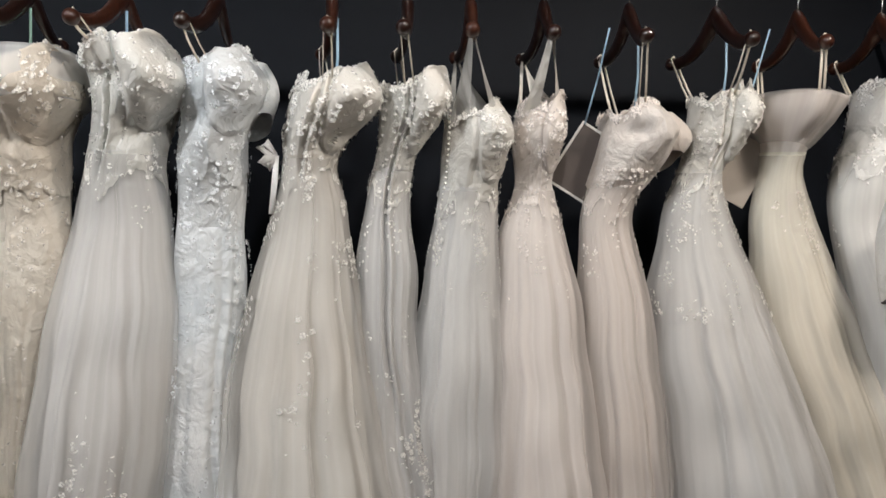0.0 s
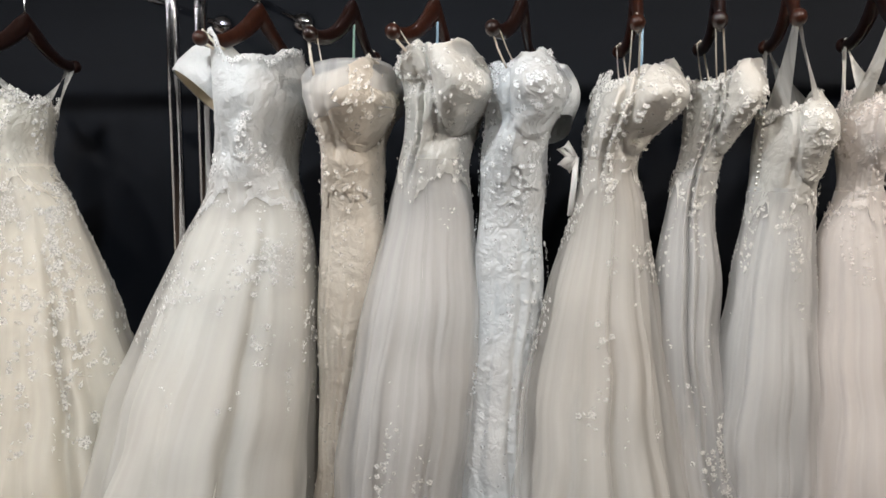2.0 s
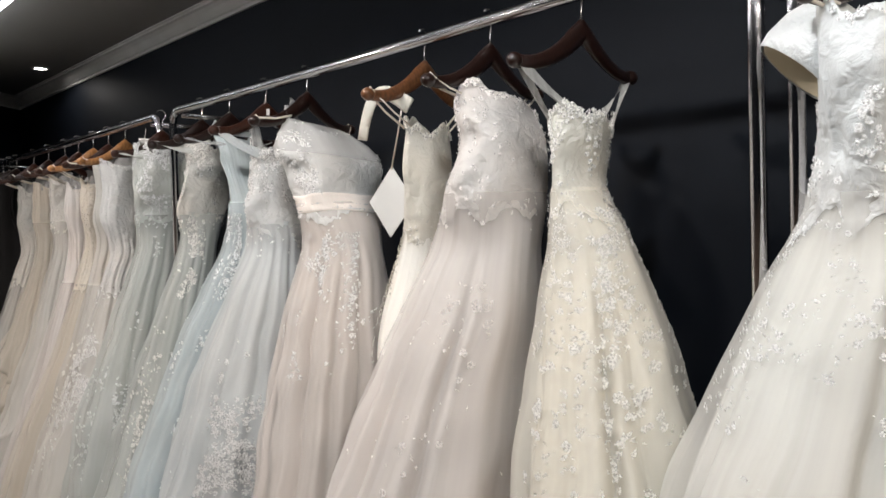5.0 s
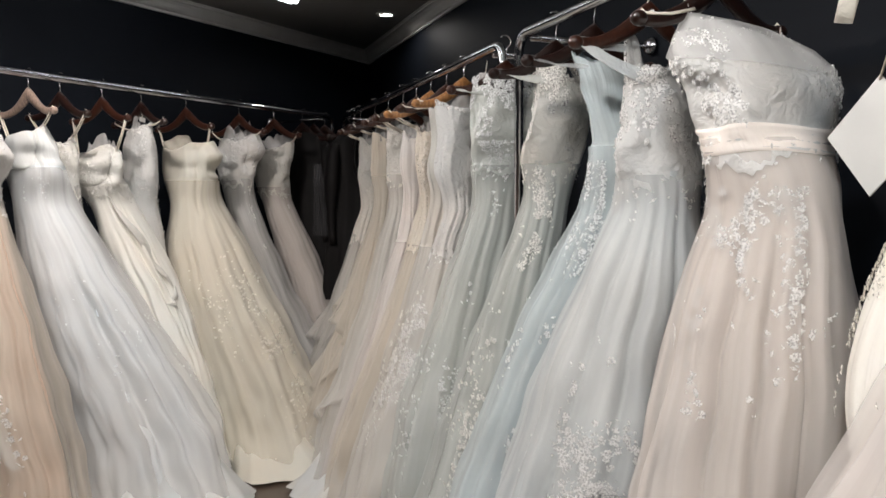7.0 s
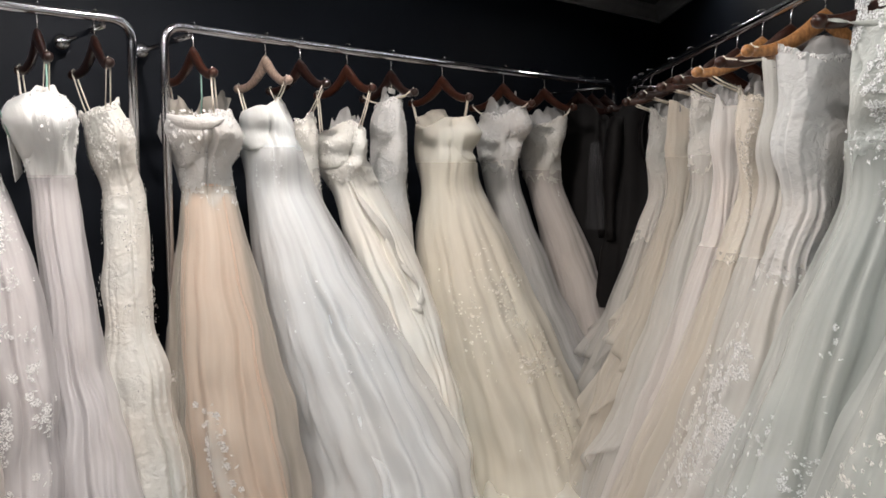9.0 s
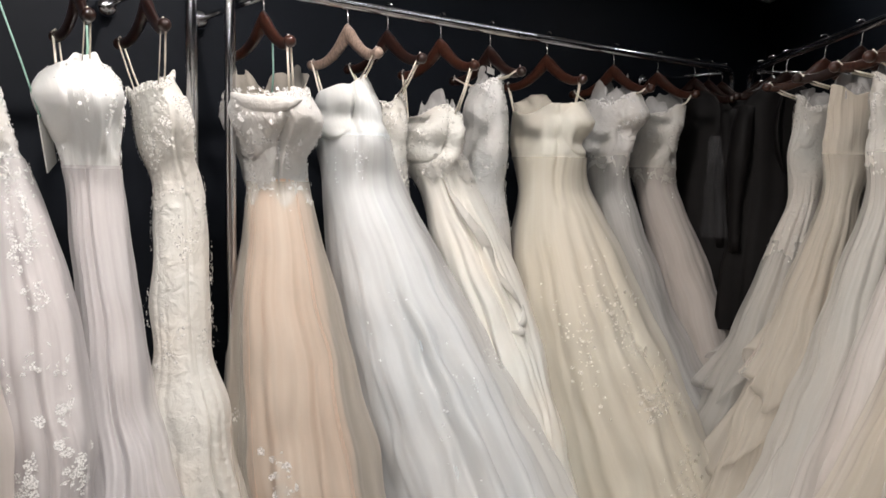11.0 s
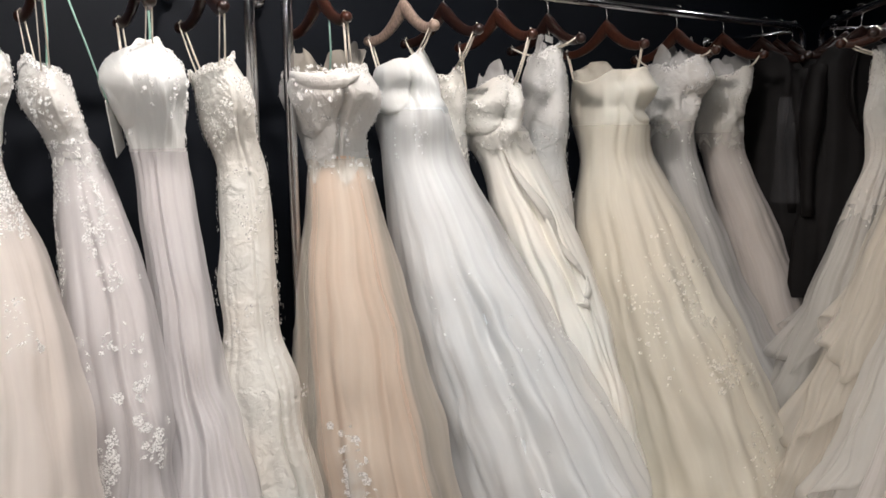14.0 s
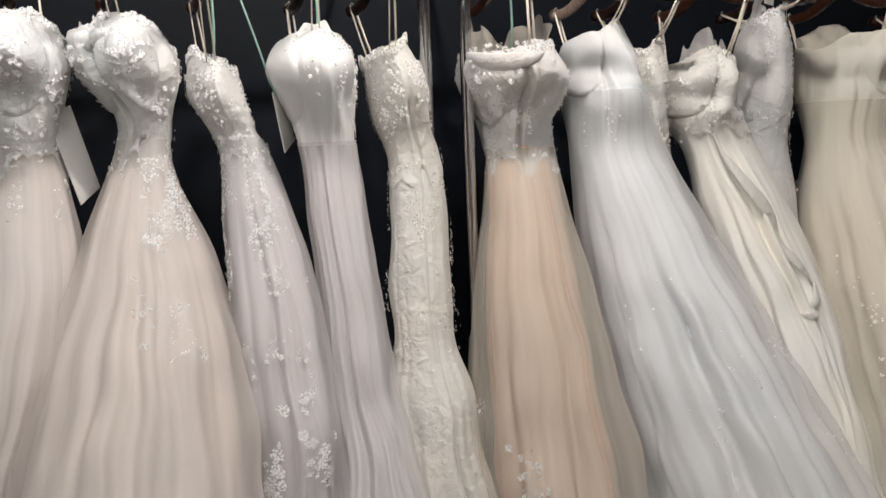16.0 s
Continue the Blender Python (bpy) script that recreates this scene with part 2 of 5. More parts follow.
SW = CORNER - U * ((CORNER.y - SOUTH) / U.y)
out = -FWD * 0.15
ROOM = [(CORNER.x, CORNER.y), (SW.x, SW.y), (EAST, SOUTH), (EAST, WALL_Y)]
BIG = [(CORNER.x - 0.4, CORNER.y + 0.2), (SW.x - 0.4, SW.y - 0.2), (EAST + 0.2, SOUTH - 0.2), (EAST + 0.2, WALL_Y + 0.2)]
prism("floor", BIG, -0.1, 0.0, FLOOR, "dark polished floor under the racks")
prism("ceiling", BIG, CEIL, CEIL + 0.1, CEILING, "off-white painted flat ceiling with a crown moulding")
prism("wall_north", [(CORNER.x - 0.35, WALL_Y), (EAST + 0.15, WALL_Y), (EAST + 0.15, WALL_Y + 0.15), (CORNER.x - 0.35, WALL_Y + 0.15)], 0, CEIL, WALL, "charcoal-blue painted wall behind the garment racks")
prism("wall_west", [(CORNER.x, WALL_Y - 0.002), (SW.x, SW.y), (SW.x + out.x, SW.y + out.y), (CORNER.x + out.x, WALL_Y - 0.002)], 0, CEIL, WALL, "charcoal-blue painted slanting wall behind the racks")
prism("wall_south", [(SW.x - 0.15, SOUTH), (SW.x - 0.15, SOUTH - 0.15), (EAST + 0.15, SOUTH - 0.15), (EAST + 0.15, SOUTH)], 0, CEIL, WALL, "plain charcoal painted wall")
prism("wall_east", [(EAST, SOUTH), (EAST + 0.15, SOUTH), (EAST + 0.15, WALL_Y), (EAST, WALL_Y)], 0, CEIL, WALL, "plain charcoal painted wall")


def crown_run(name, a, b, inward):
    """A stepped and coved moulding from a to b."""
    prof = [(0, 2.495), (0.012, 2.495), (0.014, 2.510), (0.022, 2.514), (0.034, 2.526), (0.050, 2.546), (0.066, 2.558), (0.080, 2.562), (0.082, 2.572), (0.092, 2.573), (0.092, CEIL - 0.001), (0, CEIL - 0.001)]
    bm = bmesh.new()
    ends = []
    for p in (a, b):
        ends.append([bm.verts.new((p.x + inward.x * d, p.y + inward.y * d, z)) for d, z in prof])
    n = len(prof)
    for i in range(n):
        bm.faces.new((ends[0][i], ends[0][(i + 1) % n], ends[1][(i + 1) % n], ends[1][i]))
    tagged(part(name, bm, CROWN, smooth=False), "off-white moulded crown cornice along the ceiling", "trim", kind="structure")


crown_run("trim_north", CORNER + Vector((0, -0.001, 0)), Vector((EAST, WALL_Y - 0.001, 0)), Vector((0, -1, 0)))
crown_run("trim_west", CORNER + FWD * 0.001, SW, FWD)


# ---- ceiling lights, real and added ----
LED = glow("led_white", (0.93, 0.96, 1.0), LED_POWER)


def led_frame(p, along, side, z):
    """A slanted frame of thin light bars under the ceiling."""
    th = empty("ceiling_light", Matrix.Translation((p.x, p.y, z)), "slanted frame of thin white glowing bars under the ceiling", "ceiling light")
    corners = [Vector((0, 0, 0)), Vector((along, 0, 0)), Vector((along, 0, 0)) - U * side, -U * side]
    for i in range(4):
        a, b = corners[i], corners[(i + 1) % 4]
        d = (b - a).normalized()
        a, b = a + d * 0.03, b - d * 0.03
        bm = bmesh.new()
        sweep(bm, [a, b], 0.014, 8)
        part("light_bar", bm, LED, th, "glowing white light bar")
        bm = bmesh.new()
        up = Vector((0, 0, 0.030))
        sweep(bm, [a + up, b + up], [0.016, 0.016], 4)
        part("housing", bm, DARKSTEEL, th, "black bar housing", False)
        for q in (a.lerp(b, 0.15), a.lerp(b, 0.85)):
            bm = bmesh.new()
            sweep(bm, [q + up, q + Vector((0, 0, CEIL - z))], 0.004, 6)
            part("hanger_rod", bm, DARKSTEEL, th)
    return th


led_frame(Vector((-5.72, 1.22, 0)), 4.6, 2.6, 2.515)


def downlight(x, y, share=1.0, tint=(1.0, 0.95, 0.91)):
    th = empty("downlight", pose(x, y, CEIL), "round recessed downlight with a white rim, lit; all but the corner one added", "downlight", "recessed ceiling lights")
    bm = bmesh.new()
    n = 24
    prof = [(0.060, -0.001), (0.058, -0.008), (0.046, -0.010), (0.042, -0.002)]
    rings = [[bm.verts.new((r * math.cos(2 * math.pi * k / n), r * math.sin(2 * math.pi * k / n), z)) for k in range(n)] for r, z in prof]
    for r0, r1 in zip(rings, rings[1:]):
        for k in range(n):
            bm.faces.new((r0[k], r0[(k + 1) % n], r1[(k + 1) % n], r1[k]))
    part("rim", bm, CROWN, th)
    bm = bmesh.new()
    bmesh.ops.create_circle(bm, cap_ends=True, radius=0.043, segments=20, matrix=Matrix.Translation((0, 0, -0.003)))
    part("lens", bm, glow("downlight_lens", (1, 0.97, 0.92), 14), th, "bright glowing lens", False)
    lamp = bpy.data.lights.new("downlight_lamp", "SPOT")
    lamp.energy, lamp.spot_size, lamp.spot_blend, lamp.shadow_soft_size = SPOT_POWER * share, radians(166), 0.35, 0.05
    lamp.color = tint
    ob = new("downlight_lamp", lamp)
    ob.parent = th
    ob.location = (0, 0, -0.02)
    return th


COOL, NEUTRAL, AMBER = (0.93, 0.965, 1.0), (1.0, 0.95, 0.91), (1.0, 0.89, 0.78)
# The corner one is real; the others are added, unseen, to brighten the racks.
for x, y, share, tint in ((-6.1, 1.86, 0.10, NEUTRAL), (-4.0, 0.40, 0.12, NEUTRAL), (-2.2, 0.45, 1.05, (1.0, 0.93, 0.87)), (-1.0, 0.50, 1.10, COOL), (0.25, 0.50, 0.95, NEUTRAL), (1.4, 0.55, 1.5, AMBER)):
    downlight(x, y, share, tint)
# Two more added lamps, unseen, to brighten the slanting wall's racks.
for s, share in ((-0.9, 0.70), (0.0, 1.22)):
    p = W0 + U * s + FWD * 0.80
    downlight(p.x, p.y, share, (1.0, 0.91, 0.86))
# Weak added row behind the camera: frontal fill with no known source.
for x in (-2.6, -0.6, 1.2):
    downlight(x, -0.9, 0.15)


# ---- garment racks ----
def bend(a, b, c, r=0.07, n=7):
    a, b, c = Vector(a), Vector(b), Vector(c)
    p, q = b + (a - b).normalized() * r, b + (c - b).normalized() * r
    return [p.lerp(b, t).lerp(b.lerp(q, t), t) for t in (i / n for i in range(n + 1))]


def garment_rack(rack, s0, s1, label, ends=(1, 1)):
    th = empty("garment_rack", rack_pose(rack, s0), label, "garment rack", "racks along the walls")
    L = s1 - s0
    pts = [(0, 0, 0.06)] + bend((0, 0, 0), (0, 0, RAIL_Z), (L, 0, RAIL_Z)) + [(L * k / 8, 0, RAIL_Z - 0.006 * math.sin(math.pi * k / 8)) for k in range(1, 8)] + bend((0, 0, RAIL_Z), (L, 0, RAIL_Z), (L, 0, 0)) + [(L, 0, 0.06)]
    bm = bmesh.new()
    sweep(bm, pts, 0.016, 14)
    part("rail", bm, CHROME, th, "polished chrome tube rail with bent corners")
    for x in (0, L):
        bm = bmesh.new()
        sweep(bm, [(x, -0.26, 0.055), (x, 0.26, 0.055)], 0.016, 12)
        foot = part("foot", bm, CHROME, th)
        for y in (-0.24, 0.24):
            bm = bmesh.new()
            sweep(bm, [(x - 0.012, y, 0.022), (x + 0.012, y, 0.022)], 0.022, 14)
            part("wheel", bm, DARKSTEEL, foot, "black castor wheel")
    for x, on in zip((0.09, L - 0.09), ends):
        if not on:
            continue
        bm = bmesh.new()
        sweep(bm, [(x, 0.0, RAIL_Z - 0.025), (x, 0.445, RAIL_Z - 0.025)], 0.010, 10)
        bracket = part("wall_bracket", bm, CHROME, th, "chrome bracket bar to the wall")
        bm = bmesh.new()
        sweep(bm, [(x, 0.435, RAIL_Z - 0.025), (x, 0.45, RAIL_Z - 0.025), (x, 0.458, RAIL_Z - 0.025)], [0.018, 0.032, 0.034], 18)
        part("flange", bm, CHROME, bracket, "round chrome wall flange")
    return th


garment_rack("N", -1.003, 1.75, "chrome garment rack crowded with white wedding dresses")
garment_rack("N", -3.60, -1.077, "chrome garment rack crowded with ivory wedding dresses")
garment_rack("N", -6.35, -3.735, "chrome garment rack with dresses and dark suits beside the corner")
garment_rack("W", 0.0, 2.50, "chrome garment rack with ivory gowns and dark suits by the corner")
garment_rack("W", -2.0, -0.11, "chrome garment rack with slim white gowns by the wall")


# ---- hangers ----
def hanger(rack, s, yaw, tone, z=RAIL_Z, span=0.19, drop=0.095, neck=0.085, knobs=True):
    """A shaped wooden hanger across the rail. Returns the two tip places in the rack's own axes."""
    th = empty("clothes_hanger", rack_pose(rack, s, z) @ pose(0, 0, 0, 0, 0, 90 + yaw), "", "clothes hanger", "hangers on the rails")
    names = {"dark": (WOOD_DARK, "dark-stained wooden clothes hanger on a chrome rail"), "red": (WOOD_RED, "red-brown wooden clothes hanger on a chrome rail"),
             "light": (WOOD_LIGHT, "light honey-coloured wooden clothes hanger on a chrome rail"), "tan": (WOOD_TAN, "mid-brown wooden clothes hanger on a chrome rail"), "pale": (WOOD_GREY, "pale grey-brown wooden clothes hanger on a chrome rail")}
    mat, label = names[tone]
    th["label"] = label
    top = -neck
    bm = bmesh.new()
    path, rad = [], []
    for i in range(-10, 11):
        u = i / 10
        a = abs(u)
        path.append((u * span, 0.018 * a * a, top - drop * (1 - (1 - a) ** 1.9) + 0.010 * a ** 4))
        rad.append(0.026 - 0.020 * a + 0.009 * a * a)
    sweep(bm, path, rad, 10, 0.55)
    body = part("hanger_body", bm, mat, th)
    if knobs:
        for sgn in (-1, 1):
            bm = bmesh.new()
            ball(bm, (sgn * (span + 0.004), 0.018, top - drop + 0.010), 0.018, (1.1, 0.9, 0.95), 12)
            part("knob", bm, mat, body, "polished rounded wooden tip")
    bm = bmesh.new()
    hook = [(0, 0, top + 0.005), (0, 0, top + 0.045)]
    for k in range(0, 11):
        q = -math.pi / 2 + 0.35 + k * (math.pi * 1.15) / 10
        hook.append((0.0215 * math.cos(q) - 0.004, 0, 0.0 + 0.0215 * math.sin(q)))
    sweep(bm, hook, 0.0024, 6)
    hook_wire = part("hook", bm, STEEL, th, "bent chrome wire hook")
    bm = bmesh.new()
    sweep(bm, [(0, 0, top + 0.002), (0, 0, top + 0.022)], [0.006, 0.004], 10)
    part("ferrule", bm, STEEL, hook_wire)
    m = rack_pose(rack, s, z).inverted() @ th.matrix_world
    return [m @ Vector((sgn * span * 0.985, 0.018, top - drop + 0.008)) + Vector((s, 0, z)) for sgn in (-1, 1)]


# ---- dresses ----
def smooth_profile(levels, n=160):
    zs = np.array([l[0] for l in levels][::-1])
    zz = np.linspace(zs[0], zs[-1], n)
    outp = [zz]
    for c in (1, 2):
        v = np.interp(zz, zs, np.array([l[c] for l in levels][::-1]))
        k = 4
        pad = np.concatenate([2 * v[0] - v[k:0:-1], v, 2 * v[-1] - v[-2:-k - 2:-1]])
        outp.append(np.convolve(pad, np.ones(2 * k + 1) / (2 * k + 1), "valid"))
    return outp


def section(z):
    """How much deeper than wide a hanging dress is: flat on its hanger, rounder at the hip."""
    k = max(0.0, min(1.05, (1.45 - z) / 1.35))
    u = max(0.0, min(1.0, (z - 1.36) / 0.22))
    return 0.82 + 0.62 * k + 0.95 * u * u * (3 - 2 * u)


class Shape:
    """The body of a hanging dress: places on its surface by turn and height."""

    def __init__(self, levels, full, seed, folds, amp, face, waist):
        self.zz, self.ss, self.aa = smooth_profile(levels)
        self.top, self.hem = levels[0][0], levels[-1][0]
        self.full, self.face, self.waist = full, face, waist
        rnd = random.Random(seed)
        self.n1, self.n2, self.n3 = folds, folds * 2 - 3, max(3, folds // 2)
        self.p = [rnd.uniform(0, 6.28) for _ in range(6)]
        self.amp, self.crumple, self.slack = amp, 1.0, 1.0
        self.creases = [(rnd.uniform(-math.pi, math.pi), rnd.uniform(0.05, 0.14), rnd.uniform(0.03, 0.095), rnd.uniform(-0.3, 0.3), rnd.uniform(0.0, 0.2)) for _ in range(19)]
        # hollows and ridges where the empty bodice caves in
        self.dents = [(rnd.uniform(0.2, 3.0), rnd.uniform(0.12, 0.88), rnd.uniform(0.16, 0.38), rnd.uniform(0.07, 0.16), rnd.uniform(-0.12, 0.07), rnd.uniform(-0.8, 0.8)) for _ in range(9)]
        self.busts, self.slits, self.loose = (), (), 1.0
        self.seams = [face + turn + rnd.uniform(-0.15, 0.15) for turn in (1.1, 1.75, 2.4, -1.0)]

    def at(self, q, z, grow=0.0):
        zc = min(max(z, self.hem), self.top)
        s = float(np.interp(zc, self.zz, self.ss))
        a = float(np.interp(zc, self.zz, self.aa))
        k = max(0.0, min(1.05, (1.45 - zc) / 1.35))
        b = a * section(zc)
        d = self.full * 0.27 * k ** 1.2
        p = self.p
        w = max(0.0, min(1.0, (self.waist - zc) / 0.9))
        f = self.amp * w ** 0.8
        g1 = 1 - 1.6 * abs(math.sin(0.5 * (self.n1 * q + p[0] + 0.5 * math.sin(1.7 * zc + p[3]) + 0.8 * math.sin(2 * q + p[5]))))
        g2 = math.cos(self.n2 * q + p[1] + 0.4 * math.sin(2.6 * zc + p[4]) + 1.1 * math.sin(3 * q + p[2]))
        g3 = math.cos(self.n3 * q + p[2] + 0.5 * zc)
        m = 0.55 + 0.45 * math.sin(2 * q + p[4] + 0.7 * zc)
        r = 1 + f * (0.42 * g1 * m ** 3 + 0.10 * g2 * (1 - 0.6 * m) + 0.55 * g3)
        for qc, wide, deep, lean, start in self.creases:
            if w > start:
                dq = math.remainder(q - qc - lean * (w - start), 2 * math.pi) / wide
                if abs(dq) < 3:
                    r -= deep * ((w - start) / (1 - start)) ** 0.7 * math.exp(-dq * dq) * (1 - 0.8 * math.tanh(dq * 0.9))
        if zc > self.waist:
            u = (zc - self.waist) / max(0.05, self.top - self.waist)
            r *= 1 + 0.035 * math.cos(2 * (q - self.face)) * math.sin(math.pi * min(1, u)) + 0.02 * math.sin(5 * q + 9 * zc + p[5])
            for side in (-0.62, 0.62):
                dq = math.remainder(q - self.face - side, 2 * math.pi)
                r += 0.10 * math.exp(-(dq / 0.5) ** 2) * (math.exp(-((u - 0.66) / 0.22) ** 2) - 0.25 * math.exp(-((u - 0.28) / 0.12) ** 2))
            for qc, uc, wq, wu, deep, lean in self.dents:
                dq = math.remainder(q - qc - lean * (u - uc), 2 * math.pi) / wq
                du = (u - uc) / wu
                if abs(dq) < 3 and abs(du) < 3:
                    r += self.crumple ** 0.5 * self.slack * deep * math.exp(-dq * dq - du * du) * (1 - 0.7 * math.tanh(du * 1.5))
            for qc, wide, deep in self.busts:
                dq = math.remainder(q - qc, 2 * math.pi) / wide
                if abs(dq) < 2.2:
                    up = (u - 0.70) / (0.26 if u > 0.70 else 0.17)
                    r += 0.7 * deep * math.exp(-abs(dq) ** 3.2) * (math.exp(-up * up) - 0.55 * math.exp(-((u - 0.36) / 0.15) ** 2))
                for side in (-1.2, 1.2):
                    dq = math.remainder(q - qc - side * wide, 2 * math.pi) / 0.08
                    if abs(dq) < 3:
                        r -= 0.35 * deep * math.exp(-dq * dq) * min(1, u * 3)
            for qc in self.seams:
                dq = math.remainder(q - qc, 2 * math.pi) / 0.07
                if abs(dq) < 3:
                    r += 0.022 * math.exp(-dq * dq)
        for qc, hi, lo, lean, deep in self.slits:
            if lo < zc < hi:
                t = (hi - zc) / (hi - lo)
                dq = math.remainder(q - qc - lean * t, 2 * math.pi) / 0.075
                if abs(dq) < 4:
                    r -= deep * min(1, 5 * t, 4 * (1 - t)) * (math.exp(-dq * dq) - 0.45 * math.exp(-(dq + 1.9) ** 2) - 0.3 * math.exp(-(dq - 2.0) ** 2))
        y = -d - b * r * math.sin(q)
        lim = 0.43
        if y > lim - 0.06:
            y = lim - 0.06 * math.exp(-(y - lim + 0.06) / 0.06)
        x = s + a * r * math.cos(q)
        soft = 0.007 * self.crumple if zc > self.waist else 0.006 + 0.010 * w
        x += soft * noise.noise(Vector((x * 9 + p[0], y * 9, zc * 7)))
        y += soft * noise.noise(Vector((x * 9, y * 9 + p[1], zc * 7 + 5)))
        if w > 0:
            x += self.loose * 0.012 * w * noise.noise(Vector((x * 4 + p[2], y * 4, zc * 1.5 + p[0])))
            y += self.loose * 0.024 * w * noise.noise(Vector((x * 4 + p[3], y * 4 + 7, zc * 1.3 + p[1])))
        p3 = Vector((x, y, z))
        if grow:
            c = Vector((s, -d, z))
            p3 += (p3 - c).normalized() * grow
        return p3


def tube_mesh(rows):
    """Rings joined into a tube; u runs round it, v is the height."""
    bm = bmesh.new()
    uv = bm.loops.layers.uv.new("uv")
    vs = [[bm.verts.new(p) for p in r] for r in rows]
    n = len(rows[0])
    for r0, r1 in zip(vs, vs[1:]):
        for k in range(n):
            f = bm.faces.new((r0[k], r0[(k + 1) % n], r1[(k + 1) % n], r1[k]))
            for loop, kk in zip(f.loops, (k, k + 1, k + 1, k)):
                loop[uv].uv = (kk * 2 * math.pi / n, loop.vert.co.z)
    return bm


def flower(bm, p, nrm, size, rnd, petals=5):
    """A small applied blossom of cupped petals."""
    t = nrm.orthogonal().normalized()
    t.rotate(Matrix.Rotation(rnd.uniform(0, 6.28), 3, nrm))
    w = nrm.cross(t)
    c = bm.verts.new(p + nrm * 0.002)
    for k in range(petals):
        q = 2 * math.pi * k / petals
        d0 = t * math.cos(q) + w * math.sin(q)
        d1 = t * math.cos(q + 0.6) + w * math.sin(q + 0.6)
        d2 = t * math.cos(q - 0.6) + w * math.sin(q - 0.6)
        lift = rnd.uniform(0.03, 0.20) * size
        k1, k2 = rnd.uniform(0.68, 0.9), rnd.uniform(0.9, 1.15)
        m1, m2 = (d0 + d1 * 0.9).normalized(), (d0 + d2 * 0.9).normalized()
        rim = [bm.verts.new(p + d * size * k + nrm * (0.001 + h)) for d, k, h in ((d1, k1, lift * 0.5), (m1, k2, lift), (m2, k2, lift * 0.8), (d2, k1, lift * 0.5))]
        bm.faces.new((c, *rim))


def leaf(bm, p, nrm, size, rnd):
    t = nrm.orthogonal().normalized()
    t.rotate(Matrix.Rotation(rnd.uniform(0, 6.28), 3, nrm))
    w = nrm.cross(t) * 0.4
    l = rnd.uniform(0.03, 0.22) * size
    a, b = bm.verts.new(p - t * size + nrm * 0.002), bm.verts.new(p + t * size + nrm * l)
    c, d = bm.verts.new(p + w * size + nrm * (0.003 + l * 0.6)), bm.verts.new(p - w * size + nrm * (0.003 + l * 0.6))
    bm.faces.new((a, c, b))
    bm.faces.new((a, b, d))


def applique(shape, z_hi, z_lo, q_mid, q_half, count, size, seed, fade=True, grow=0.004, sheer=0.0):
    rnd = random.Random(seed)
    bm = bmesh.new()
    made = 0
    while made < count:
        u = rnd.random()
        if fade:
            u = u ** 1.7
        z = z_hi + (z_lo - z_hi) * u
        q = q_mid + (rnd.uniform(-1, 1) if q_half > 1.3 else rnd.gauss(0, 0.45)) * q_half
        if z_hi < 1.2:
            z = z_hi + (z_lo - z_hi) * min(1.3, max(-0.4, rnd.gauss(0.45, 0.28)))
        # clustered sprays
        if q_half > 0.3 and noise.noise(Vector((q * 2.2 + seed, z * 9, seed * 0.37))) < -0.12 + 0.35 * u * fade:
            made += 0.25
            continue
        g = grow + ((0.027 + sheer) * min(1, 2 * (shape.waist - z) / (shape.waist - shape.hem)) if z < shape.waist else 0)
        p = shape.at(q, z, g)
        n = (shape.at(q, z, g + 0.05) - p).normalized()
        sz = size * rnd.uniform(0.5, 1.3)
        if rnd.random() < 0.45:
            flower(bm, p, n, sz, rnd)
        else:
            leaf(bm, p, n, sz * 0.9, rnd)
        made += 1
    return bm


def ribbon_loop(a, b, w=0.0035):
    """A narrow ribbon slung from the garment at a over the hanger tip at b."""
    bm = bmesh.new()
    a, b = Vector(a), Vector(b)
    side = Vector((0.010, 0.006, 0))
    pts = [a - side, a.lerp(b, 0.5) - side * 0.9 + Vector((0, -0.002, 0)), b - side * 0.7 + Vector((0, 0, 0.012)), b + Vector((0, 0, 0.021)), b + side * 0.7 + Vector((0, 0, 0.012)), a.lerp(b, 0.5) + side * 0.9, a + side]
    sweep(bm, pts, w, 6, 0.4)
    return bm


